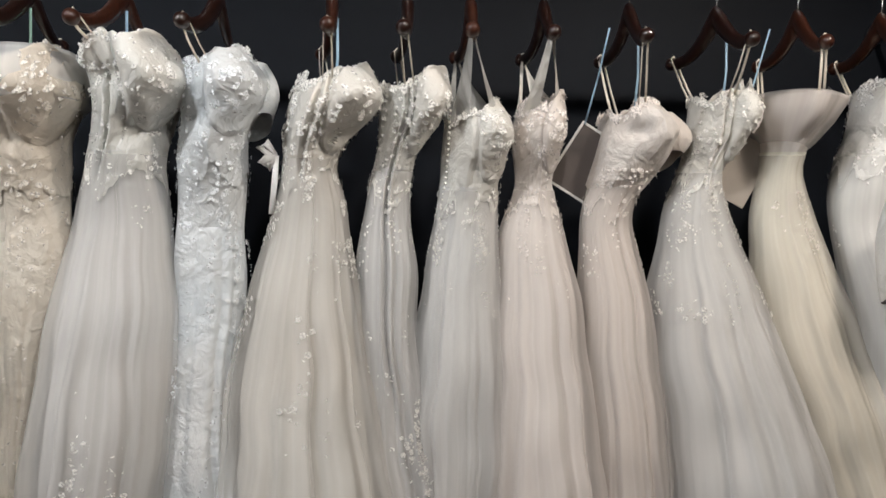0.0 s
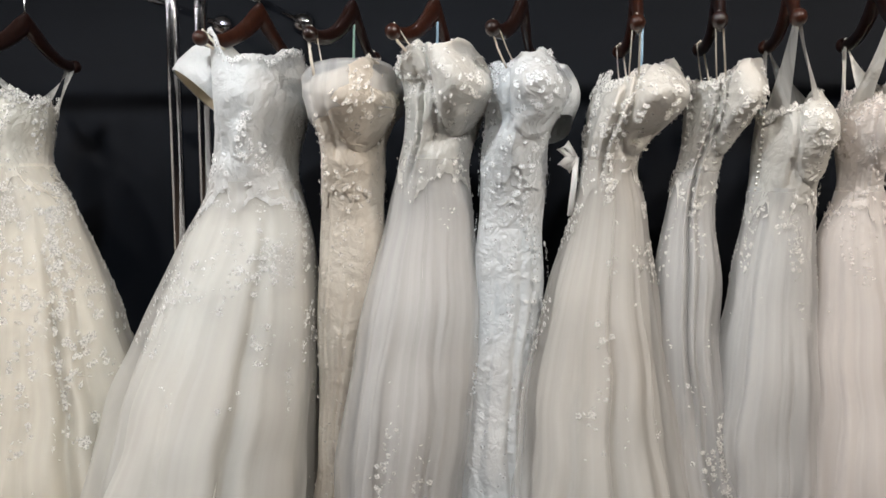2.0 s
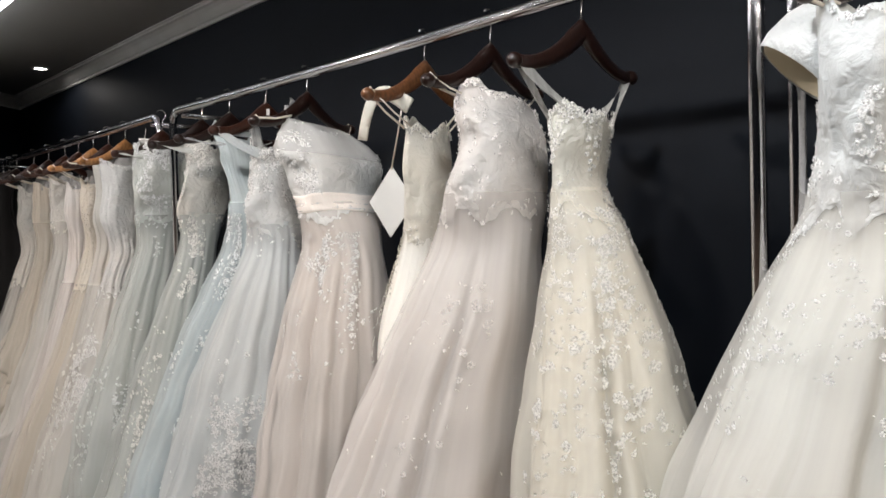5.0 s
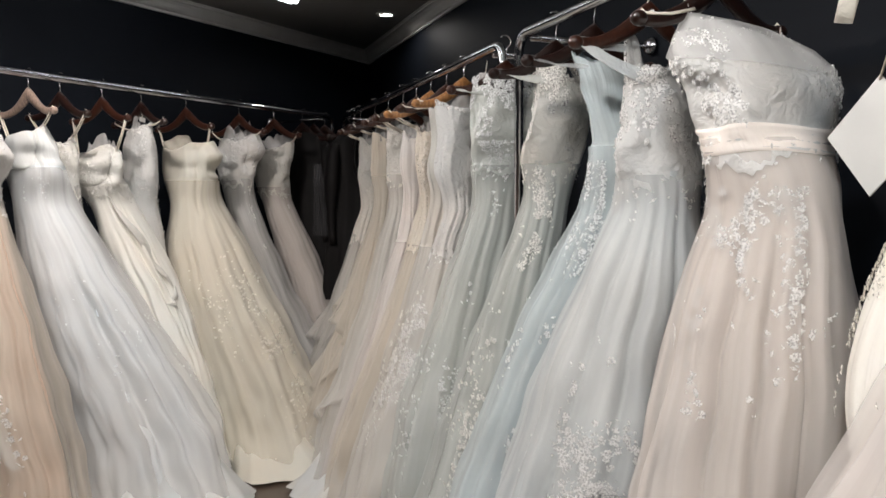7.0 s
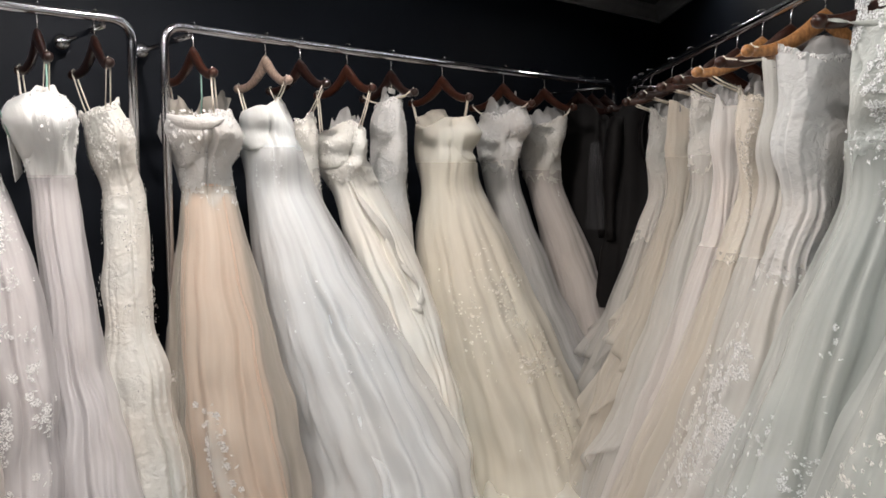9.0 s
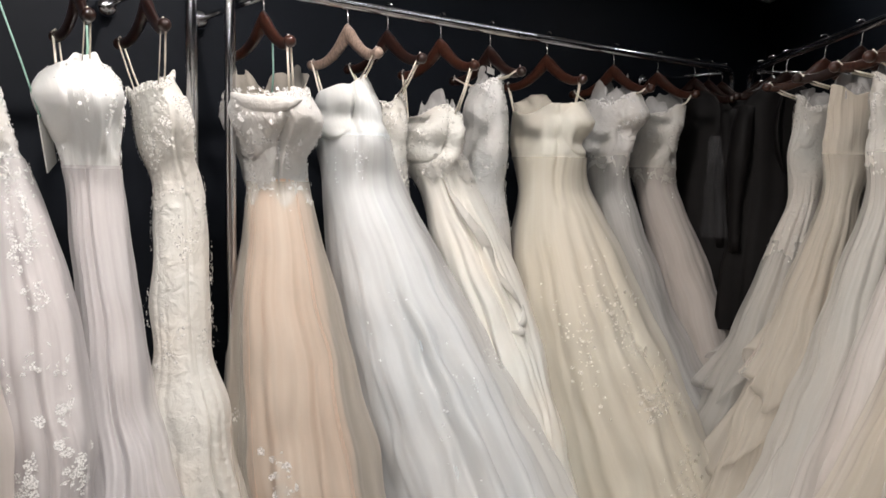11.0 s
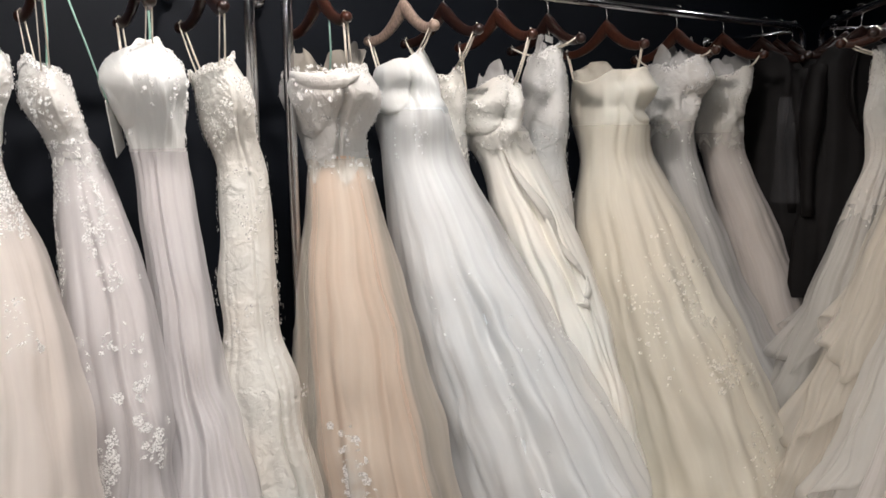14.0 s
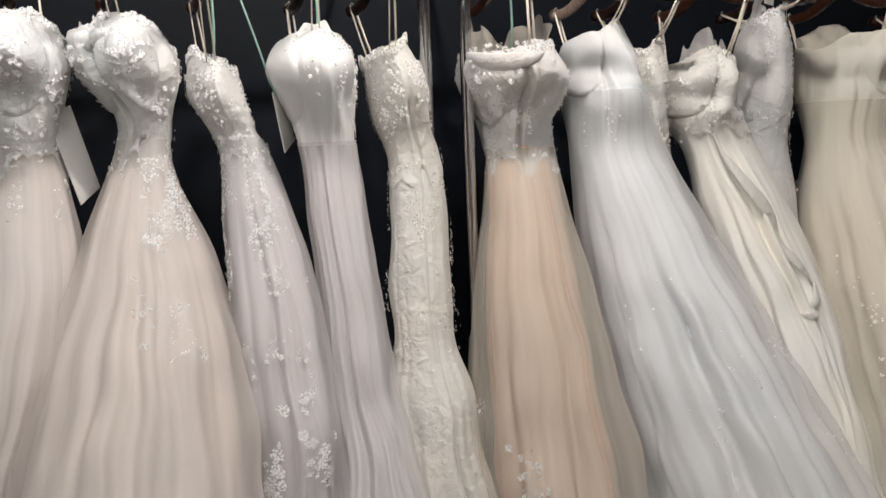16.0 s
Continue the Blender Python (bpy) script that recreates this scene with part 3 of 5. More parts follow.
def dress(label, rack, levels, full=0.6, skirt=("ivory", "tulle"), bodice=("ivory", "lace"), face=0.0, folds=13, amp=0.09, waist=None,
          drop=0.035, lace=(), yaw=12, tone="dark", straps=None, belt=None, tiers=None, hang=True, seed=1, sleeves=0, veil_tint=None, crumple=1.0, drape=(), peak=(), spare=None, bow=0, petticoat=None, flare=0.15, cuff=None, pearls=0, halter=0, lace_tint=None, wisps=(), hollows=(), bust=(), slits=(), loose=1.0, sheer=0.024, cord=None):
    levels = [list(l) for l in levels]
    for l in levels:
        if l[0] < 0.35:
            l[2] = max(l[2], 0.10)
    if waist is None:
        cand = [l for l in levels if 1.35 < l[0] < 1.54] or [levels[2]]
        waist = min(cand, key=lambda l: l[2])[0]
    s0 = levels[0][1]
    th = empty("wedding_dress", rack_pose(rack), label, "dress", "wedding dresses on the racks")
    sh = Shape(levels, full, seed, folds, amp, face, waist)
    sh.crumple = crumple
    sh.dents.extend(hollows)
    sh.busts, sh.slits, sh.loose = bust, slits, loose
    sh.slack = {"lace": 1.0, "tulle": 0.8, "satin": 0.4}[bodice[1]]
    N = 144
    turns = [2 * math.pi * k / N - math.pi for k in range(N)]
    qs = [a + math.pi / 2 - 0.4 * math.sin(a) for a in turns]      # finer towards the aisle
    # bodice with an open neckline and an inner lining
    peaks = list(peak)

    def neckline(q):
        c = math.cos(q - face)
        z = sh.top - drop * (0.5 - 0.5 * c) + 0.010 * math.cos(2 * (q - face)) + 0.004 * math.sin(5 * q + seed) + 0.022 * noise.noise(Vector((math.cos(q) * 1.6, math.sin(q) * 1.6, seed * 1.7)))
        z += (0.006 if bodice[1] == "lace" else 0.002) * noise.noise(Vector((math.cos(q) * 9, math.sin(q) * 9, seed * 0.7)))
        for a, h, wide in peaks:
            z += max(0, h) * math.exp(-(math.remainder(q - a, 2 * math.pi) / wide) ** 4)
        return z

    def low(q):
        """The bodice's lower edge: ragged lace points, or a soft seam."""
        if bodice[1] != "lace":
            return waist - 0.004
        n1 = noise.noise(Vector((math.cos(q) * 2.1, math.sin(q) * 2.1, seed * 2.3)))
        n2 = noise.noise(Vector((math.cos(q) * 8, math.sin(q) * 8, seed * 1.1)))
        return waist - 0.045 - 0.07 * max(-0.35, n1) - 0.012 * n2
    rows = []
    for i in (3, 2, 1):
        rows.append([sh.at(q, neckline(q) - 0.045 * i, -0.010 - 0.003 * i) for q in qs])
    rows.append([sh.at(q, neckline(q) - 0.004, -0.006) for q in qs])
    rows.append([sh.at(q, neckline(q) + 0.002, -0.002) for q in qs])
    nb = 22
    for i in range(nb + 1):
        v = i / nb
        rows.append([sh.at(q, neckline(q) * (1 - v) + low(q) * v, (0.007 if bodice[1] == "lace" else 0.0) * max(0, v - 0.6) / 0.4) for q in qs])
    bm = tube_mesh(rows)
    bm.faces.new([v for v in list(bm.verts)[:N]])
    top_part = part("bodice", bm, fabric(*bodice), th)
    # moulded cups set into the bodice
    for qc, wide, deep in bust:
        tall = max(0.24, sh.top - waist)
        cup_z, half = sh.top - 0.36 * tall, 0.44 * tall
        bm = bmesh.new()
        uv = bm.loops.layers.uv.new("uv")
        grid = []
        for i in range(15):
            rho = 0.06 + 0.94 * i / 14
            line = []
            for j in range(36):
                f = 2 * math.pi * j / 36
                q = qc + wide * 1.25 * rho * math.cos(f)
                z = cup_z + half * rho * math.sin(f) * (1.0 if math.sin(f) > 0 else 0.95)
                z = min(z, neckline(q) + 0.003)
                open_top = rho if math.sin(f) < 0 else rho * max(abs(math.cos(f)), 0.35)
                swell = 0.085 * deep * (1 - open_top ** 2.6) ** 0.6
                line.append(bm.verts.new(sh.at(q, z, 0.004 + swell + 0.003 * noise.noise(Vector((q * 5, z * 30, seed))) - 0.006 * (i == 14))))
            grid.append(line)
        for r0, r1 in zip(grid, grid[1:]):
            for j in range(36):
                f = bm.faces.new((r0[j], r0[(j + 1) % 36], r1[(j + 1) % 36], r1[j]))
                for loop in f.loops:
                    loop[uv].uv = (loop.vert.co.x * 9, loop.vert.co.z)
        bm.faces.new(grid[0])
        if bodice[1] == "lace":
            pick = random.Random(seed * 31)
            lace_bm = bmesh.new()
            for _ in range(70):
                i, j = pick.randrange(1, 14), pick.randrange(36)
                p = grid[i][j].co
                n = (p - sh.at(qc, cup_z, -0.06)).normalized()
                (flower if pick.random() < 0.5 else leaf)(lace_bm, p - n * 0.0005, n, pick.uniform(0.004, 0.010), pick)
            part("cup_lace", lace_bm, fabric(lace_tint or bodice[0], "petal"), top_part, "raised lace on the cup")["kind"] = "stuff"
        part("bust_cup", bm, fabric(*bodice), top_part, "moulded cup with a stitched edge")
    # skirt
    rows = []
    ns = 64
    for i in range(ns + 1):
        v = i / ns
        z = waist + 0.012 - (waist + 0.012 - sh.hem) * v
        rows.append([sh.at(q, z, 0.003 - 0.020 * min(1, v * 2) * (skirt[1] == 'tulle')) for q in qs])
    rows.append([sh.at(q, sh.hem + 0.004, 0.0) for q in qs])
    rows.append([sh.at(q, sh.hem + 0.10, -0.02) for q in qs])
    part("skirt", tube_mesh(rows), fabric(*skirt), th)
    if skirt[1] == "tulle" or sheer > 0.03:
        over = Shape(levels, full, seed + 500, folds + 4, amp * 1.7, face, waist)
        over.p[:4], over.loose = sh.p[:4], loose
        over.slits = slits
        rows = []
        for i in range(ns + 1):
            v = i / ns
            rows.append([over.at(q, waist + 0.004 - (waist - sh.hem - 0.015) * v, 0.005 + sheer * min(1, v * 1.6)) for q in qs])
        part("tulle_overlay", tube_mesh(rows), fabric(veil_tint or skirt[0], "veil"), th, "sheer outer layer of tulle")
    for i, (zh, zl, qm, qh, count, size) in enumerate(lace):
        part("lace_applique", applique(sh, zh, zl, qm, qh, int(count * (2.6 if zh > 1.5 else 3.0) * max(1, size * 45) ** 1.3), min(size * 0.36, 0.0085 if size < 0.03 else 0.0125), seed * 13 + i, grow=0.002, sheer=max(0.0, sheer - 0.024)), fabric(lace_tint or bodice[0], "petal"), th, "raised floral lace applique")["kind"] = "stuff"
    if bodice[1] == "lace":
        rnd = random.Random(seed * 7)
        bm = bmesh.new()
        for k in range(230):
            q = rnd.uniform(-math.pi, math.pi)
            top_edge = k % 5 > 0
            edge = neckline(q) - rnd.uniform(0.001, 0.016) if top_edge else low(q) + rnd.uniform(-0.02, 0.05)
            p = sh.at(q, edge, 0.003 if top_edge else 0.008)
            n = (sh.at(q, edge, 0.05) - p).normalized()
            if k % 3:
                flower(bm, p, n, rnd.uniform(0.003, 0.007), rnd)
            else:
                leaf(bm, p, n, rnd.uniform(0.004, 0.010), rnd)
        part("lace_edging", bm, fabric(lace_tint or bodice[0], "petal"), th, "ragged floral lace edging")["kind"] = "stuff"
    for qa, qb, rise in wisps:
        bm = bmesh.new()
        uv = bm.loops.layers.uv.new("uv")
        grid = []
        for i in range(9):
            v = i / 8
            line = []
            for j in range(25):
                t = j / 24
                q = qa + (qb - qa) * t
                h = rise * (math.sin(math.pi * t) ** 0.6) * (0.75 + 0.5 * noise.noise(Vector((t * 4, seed * 1.3, 0.5))))
                p = sh.at(q, neckline(q) - 0.05 + (h + 0.05) * v, -0.006)
                line.append(bm.verts.new(p + Vector((0.02 * v * noise.noise(Vector((t * 6, v * 2, seed))), 0.03 * v * noise.noise(Vector((t * 5, v * 3, seed + 9))), 0))))
            grid.append(line)
        for r0, r1 in zip(grid, grid[1:]):
            for j in range(24):
                f = bm.faces.new((r0[j], r0[j + 1], r1[j + 1], r1[j]))
                for loop in f.loops:
                    loop[uv].uv = (loop.vert.co.x * 20, loop.vert.co.z * 20)
        part("tulle_wisp", bm, fabric(veil_tint or "pearl", "veil"), top_part, "sheer tulle standing up above the neckline")
    if belt:
        rows = [[sh.at(q, waist + 0.004 * math.sin(3 * q) + dz, g) for q in qs] for dz, g in ((0.028, 0.0), (0.026, 0.006), (0.018, 0.008), (0.012, 0.005), (0.005, 0.009), (-0.003, 0.005), (-0.011, 0.009), (-0.019, 0.006), (-0.026, 0.008), (-0.029, 0.0))]
        part("sash", tube_mesh(rows), fabric(belt, "satin"), th, "gathered satin sash")
    if tiers:
        for zt in tiers:
            rows = []
            for i in range(12):
                v = min(i, 10) / 10
                g = 0.006 + 0.052 * v - 0.004 * (i == 11)
                rows.append([sh.at(q, zt - 0.21 * v + 0.075 * v * math.sin(3 * q + zt * 9) + 0.018 * v * math.sin(8 * q + zt * 5), g * (1 + v * (0.5 * math.sin(8 * q + zt * 17 + math.sin(3 * q)) + 0.2 * math.sin(17 * q + zt * 7)))) for q in qs])
            part("flounce", tube_mesh(rows), fabric(skirt[0], "veil"), th, "ruffled organza flounce")
    if hang:
        tips = hanger(rack, s0, yaw, tone)
        for tip in tips:
            ang = math.atan2(-(tip.y), tip.x - s0)
            p = sh.at(ang, neckline(ang) - 0.012, -0.004)
            if straps:
                top_z = tip + Vector((0, 0, 0.016))
                sgn = 1 if tip.y < 0 else -1
                bm = bmesh.new()
                uv = bm.loops.layers.uv.new("uv")
                grid = []
                for half in (2.45, 0.75):
                    for i in range(9):
                        v = i / 8 if half > 1 else 1 - i / 8
                        line = []
                        for j in range(7):
                            q = sgn * (half + 0.46 * (j / 3 - 1) * (1 if half > 1 else -1))
                            base = sh.at(q, neckline(q) - 0.02, -0.002)
                            aim = top_z + Vector((0.0, 0.020 * (j / 3 - 1), 0))
                            k = v ** 0.75
                            line.append(bm.verts.new(base.lerp(aim, k) + Vector(((0.5 - v) * 0.006 * math.sin(j), 0, -0.012 * math.sin(math.pi * v)))))
                        grid.append(line)
                for r0, r1 in zip(grid, grid[1:]):
                    for j in range(6):
                        f = bm.faces.new((r0[j], r0[j + 1], r1[j + 1], r1[j]))
                        for loop in f.loops:
                            loop[uv].uv = (loop.vert.co.y * 30, loop.vert.co.z * 5)
                part("shoulder_strap", bm, fabric(straps[0], "veil" if straps[1] == "tulle" else "lace"), top_part, "sheer shoulder strap slung over the hanger")
            else:
                part("hanging_loop", ribbon_loop(p, tip), RIBBON, th, "thin ivory ribbon loop")
    if cord:
        bm = bmesh.new()
        a, b = Vector((s0 + 0.012, -0.03, RAIL_Z - 0.125)), Vector((s0 + 0.004, -0.035, sh.top - 0.06))
        sweep(bm, [a, a.lerp(b, 0.5) + Vector((0.004, -0.004, 0)), b], 0.003, 6, 0.4)
        part("hanging_ribbon", bm, {"blue": RIBBON_BLUE, "green": RIBBON_GREEN}[cord], th, "thin pastel hanging ribbon")
    if cuff:
        # a loose band of sheer tulle round the top of the bodice
        rows = []
        for dz, g in ((-0.10, 0.002), (-0.085, 0.012), (-0.04, 0.016), (0.004, 0.012), (0.016, 0.005), (0.004, 0.002)):
            rows.append([sh.at(q, sh.top + dz - drop * (0.5 - 0.5 * math.cos(q - face)), g * (1 + 0.25 * math.sin(7 * q + seed))) for q in qs])
        part("neck_band", tube_mesh(rows), fabric(cuff, "veil"), th, "sheer tulle band round the neckline")
    if sleeves:
        # a dropped cap sleeve, open at both ends, on the aisle side
        c = Vector((s0 - 0.078, -0.085, sh.top - 0.022))
        ax = Vector((-0.50, -0.42, -0.72)).normalized()
        e1 = ax.orthogonal().normalized()
        e2 = ax.cross(e1)
        rows = []
        for r, v in ((0.034, -0.070), (0.050, -0.05), (0.060, -0.015), (0.062, 0.03), (0.058, 0.055), (0.056, 0.056)):
            rows.append([c + ax * v + (e1 * math.cos(q) * 1.25 + e2 * math.sin(q) * 0.85) * r * (1 + 0.05 * math.sin(3 * q + 8 * v)) for q in qs[::2]])
        sleeve = part("cap_sleeve", tube_mesh(rows), fabric(*bodice), th, "lace-covered off-shoulder cap sleeve")
        rows = [[c + ax * v + (e1 * math.cos(q) * 1.25 + e2 * math.sin(q) * 0.85) * r for q in qs[::2]] for r, v in ((0.055, 0.054), (0.052, 0.02), (0.044, -0.03), (0.030, -0.06))]
        part("sleeve_lining", tube_mesh(rows), LINING, sleeve, "beige sleeve lining")
    for q0, q1, z0, z1, sag, thick in drape:
        bm = bmesh.new()
        path = [sh.at(q0 + (q1 - q0) * t, z0 + (z1 - z0) * t - sag * math.sin(math.pi * t), 0.004 + 0.006 * math.sin(math.pi * t)) for t in (i / 16 for i in range(17))]
        sweep(bm, path, [0.003 + thick * math.sin(math.pi * i / 16) for i in range(17)], 10, 0.55)
        part("draped_fold", bm, fabric(*bodice), top_part, "soft raised fold of cloth")
    if petticoat:
        rows = []
        for i in range(12):
            v = i / 11
            rows.append([sh.at(q, 0.30 - 0.285 * v, -0.03 + flare * v * v + 0.03 * v * math.sin(7 * q + 4 * v + seed) + 0.012 * v * math.sin(13 * q + seed)) for q in qs])
        for r in rows:
            for p in r:
                p.z = max(0.006, p.z + 0.006 * noise.noise(p * 9))
        part("petticoat", tube_mesh(rows), fabric(petticoat, "tulle"), th, "crumpled underskirt on the floor")
    if pearls:
        for i in range(26):
            z = sh.top - 0.02 - i * 0.0125
            bm = bmesh.new()
            ball(bm, sh.at(2.75, z, 0.003), 0.0036, seg=8)
            part("pearl_button", bm, PEARL, top_part)
    if bow:
        c = sh.at(2.9, waist + 0.01, 0.02)
        for lx, lz in ((-0.035, 0.018), (-0.030, -0.016)):
            bm = bmesh.new()
            sweep(bm, [c, c + Vector((lx * 0.6, -0.01, lz + 0.01)), c + Vector((lx, -0.012, lz)), c + Vector((lx * 0.6, -0.008, lz - 0.012)), c], [0.004, 0.010, 0.011, 0.009, 0.004], 8, 0.3)
            part("bow_loop", bm, fabric("white", "satin"), th, "small white satin bow loop")
        bm = bmesh.new()
        sweep(bm, [c, c + Vector((-0.004, -0.006, -0.06)), c + Vector((-0.012, -0.004, -0.13))], [0.006, 0.007, 0.006], 8, 0.25)
        part("bow_tail", bm, fabric("white", "satin"), th, "white satin ribbon tail")
    if spare:
        # a second moulded bodice shell hanging in front
        cx, cy, cz, rx, ry, rz = spare
        rows = []
        for i in range(15):
            v = i / 14
            k = math.sin(math.pi * (0.12 + 0.62 * v)) ** 0.8
            rows.append([Vector((cx + rx * k * math.cos(q) * (1 + 0.10 * math.sin(3 * q + 4 * v)), cy + ry * k * math.sin(q), cz + rz * (1 - 2 * v) + 0.03 * math.cos(q + 1.0) * v)) for q in qs[::2]])
        part("folded_bodice", tube_mesh(rows), fabric(*bodice), th, "moulded bodice cup folded forward")
    if halter:
        c = Vector((sh.ss[-1] - 0.02, -0.06, sh.top))
        bm = bmesh.new()
        arc = [c + Vector((0.045 - 0.13 * t - 0.02 * math.sin(t * math.pi), -0.02 - 0.06 * t, 0.03 + 0.075 * math.sin(t * math.pi * 0.62) - 0.15 * t ** 3)) for t in (i / 14 for i in range(15))]
        sweep(bm, arc, [0.022 - 0.0006 * i for i in range(15)], 10, 0.2)
        part("halter_band", bm, fabric(*bodice), th, "beaded cream halter band")
    return th, sh


# ---- the dresses, rack by rack: heights, place along the rail, half width ----
dress("off-shoulder ball gown in white lace with an ivory organza skirt", "N", [(1.735, -0.852, 0.096), (1.638, -0.848, 0.097), (1.546, -0.864, 0.088), (1.466, -0.871, 0.095), (1.373, -0.877, 0.137), (1.200, -0.907, 0.185), (1.000, -0.940, 0.224), (0.800, -0.970, 0.245), (0.600, -0.988, 0.251), (0.350, -1.003, 0.254), (0.070, -1.003, 0.254)],
      full=1.0, seed=3, slits=((1.0, 1.45, .1, -.1, .10), (2.1, 1.2, .1, .15, .05)), skirt=("ivory", "tulle"), bodice=("white", "lace"), face=1.0, folds=9, amp=.05, drop=.02, lace_tint="white", yaw=-12, tone="red", lace=((1.62, 1.42, 1.57, 3.14, 420, .016), (1.42, 1.0, 1.57, 2.6, 420, .018), (1.42, .95, .55, .5, 260, .016)), sleeves=1, peak=((2.6, .085, .75), (.1, .045, .5)))
dress("slim champagne lace sheath dress with a sheer off-shoulder tulle cuff", "N", [(1.718, -0.624, 0.097), (1.635, -0.623, 0.101), (1.589, -0.624, 0.076), (1.478, -0.631, 0.068), (1.345, -0.628, 0.075), (1.185, -0.637, 0.068), (1.010, -0.653, 0.052), (0.697, -0.678, 0.041), (0.070, -0.703, 0.033)],
      full=0.4, seed=4, cord="green", bust=((.85, .65, .12), ), slits=((2.2, 1.6, .3, 0, .10), (1.3, 1.3, .2, .1, .07)), skirt=("champagne", "lace"), bodice=("champagne", "lace"), face=.8, folds=9, amp=.05, yaw=-5, tone="dark", lace=((1.66, .5, 1.57, 1.7, 240, .014), ), cuff="white")
dress("strapless dress with a draped bodice and a pearl-grey tulle skirt", "N", [(1.753, -0.430, 0.095), (1.670, -0.405, 0.091), (1.594, -0.406, 0.082), (1.516, -0.431, 0.069), (1.477, -0.438, 0.079), (1.200, -0.451, 0.129), (1.000, -0.467, 0.142), (0.800, -0.489, 0.136), (0.600, -0.507, 0.128), (0.350, -0.521, 0.128), (0.070, -0.521, 0.128)],
      full=0.6, seed=5, cord="blue", bust=((.80, .62, .28), ), slits=((1.95, 1.72, 1.45, 0, .16), (1.2, 1.45, .2, -.3, .06), (2.0, 1.4, .1, .2, .06)), hollows=((1.9, .72, .5, .12, -.20, .2), (1.2, .3, .4, .2, -.15, 0), ), skirt=("pearl", "tulle"), bodice=("ivory", "lace"), face=.8, folds=17, amp=.07, yaw=-10, tone="red", lace=((1.70, 1.36, .9, 1.6, 200, .013), (.95, .62, 1.5, .5, 60, .016)), belt=None)
dress("slim cool-white lace mermaid dress with a strapless cup bodice", "N", [(1.744, -0.233, 0.068), (1.668, -0.216, 0.095), (1.604, -0.231, 0.078), (1.528, -0.247, 0.067), (1.411, -0.252, 0.070), (1.280, -0.258, 0.075), (1.135, -0.262, 0.075), (0.975, -0.281, 0.068), (0.842, -0.281, 0.081), (0.708, -0.279, 0.092), (0.070, -0.276, 0.114)],
      full=0.4, seed=6, bust=((1.0, .7, .09), ), slits=((.75, 1.4, .2, 0, .05), ), spare=(-.150, -.01, 1.655, .046, .06, .07), skirt=("frost", "lace"), bodice=("frost", "lace"), face=.3, folds=9, amp=.05, yaw=-7, tone="dark", lace=((1.72, .5, 1.57, 1.9, 560, .014), ))
dress("strapless ivory dress with petal applique and a soft grey tulle skirt", "N", [(1.708, 0.016, 0.066), (1.652, 0.008, 0.083), (1.589, -0.009, 0.086), (1.513, -0.040, 0.048), (1.449, -0.030, 0.064), (1.200, -0.047, 0.110), (1.000, -0.048, 0.139), (0.800, -0.039, 0.163), (0.600, -0.028, 0.175), (0.350, -0.019, 0.186), (0.070, -0.019, 0.186)],
      full=0.7, seed=7, cord="blue", bust=((.75, .62, .30), ), slits=((1.75, 1.68, 1.45, .1, .16), (.75, 1.5, .1, -.1, .22), (1.35, 1.35, .1, 0, .08), (1.9, 1.3, .1, .15, .06)), sheer=.034, hollows=((.9, .3, .5, .2, -.18, 0), ), skirt=("grey", "tulle"), bodice=("ivory", "lace"), face=.6, folds=11, amp=.09, yaw=3, tone="red", bow=1, lace=((1.70, 1.42, 1.2, 2.4, 420, .017), (1.42, 1.05, .3, .9, 150, .016), (1.42, 1.1, 2.9, .5, 80, .016), (1.1, .9, 1.4, .5, 26, .016)))
dress("slim ivory lace dress with a strapless bodice and a tulle fishtail", "N", [(1.709, 0.186, 0.065), (1.637, 0.190, 0.068), (1.562, 0.170, 0.050), (1.486, 0.148, 0.037), (1.397, 0.141, 0.046), (1.281, 0.139, 0.059), (1.165, 0.136, 0.058), (1.088, 0.141, 0.060), (0.907, 0.155, 0.066), (0.727, 0.180, 0.085), (0.070, 0.217, 0.123)],
      full=0.5, seed=8, bust=((.75, .62, .30), ), slits=((1.75, 1.70, .9, -.15, .36), (1.3, 1.45, .4, 0, .16)), skirt=("pearl", "tulle"), bodice=("ivory", "lace"), face=.4, folds=9, amp=.08, yaw=-2, tone="dark", lace=((1.68, 1.0, 1.2, 2.0, 320, .012), (1.0, .75, 1.1, .5, 60, .014)))
dress("sleeveless ivory dress with wide straps and a lace hip skirt", "N", [(1.647, 0.331, 0.056), (1.576, 0.344, 0.075), (1.445, 0.329, 0.063), (1.200, 0.313, 0.088), (1.000, 0.303, 0.099), (0.800, 0.297, 0.100), (0.600, 0.295, 0.098), (0.350, 0.294, 0.098), (0.070, 0.294, 0.098)],
      full=0.5, seed=9, bust=((.95, .6, .14), ), slits=((2.2, 1.4, .1, .1, .10), (1.2, 1.2, .1, -.1, .14)), skirt=("pearl", "tulle"), bodice=("ivory", "lace"), face=.3, folds=9, amp=.08, yaw=-3, tone="red", lace=((1.42, 1.15, 1.57, 2.6, 420, .013), ), straps=("ivory", "tulle"), pearls=1)
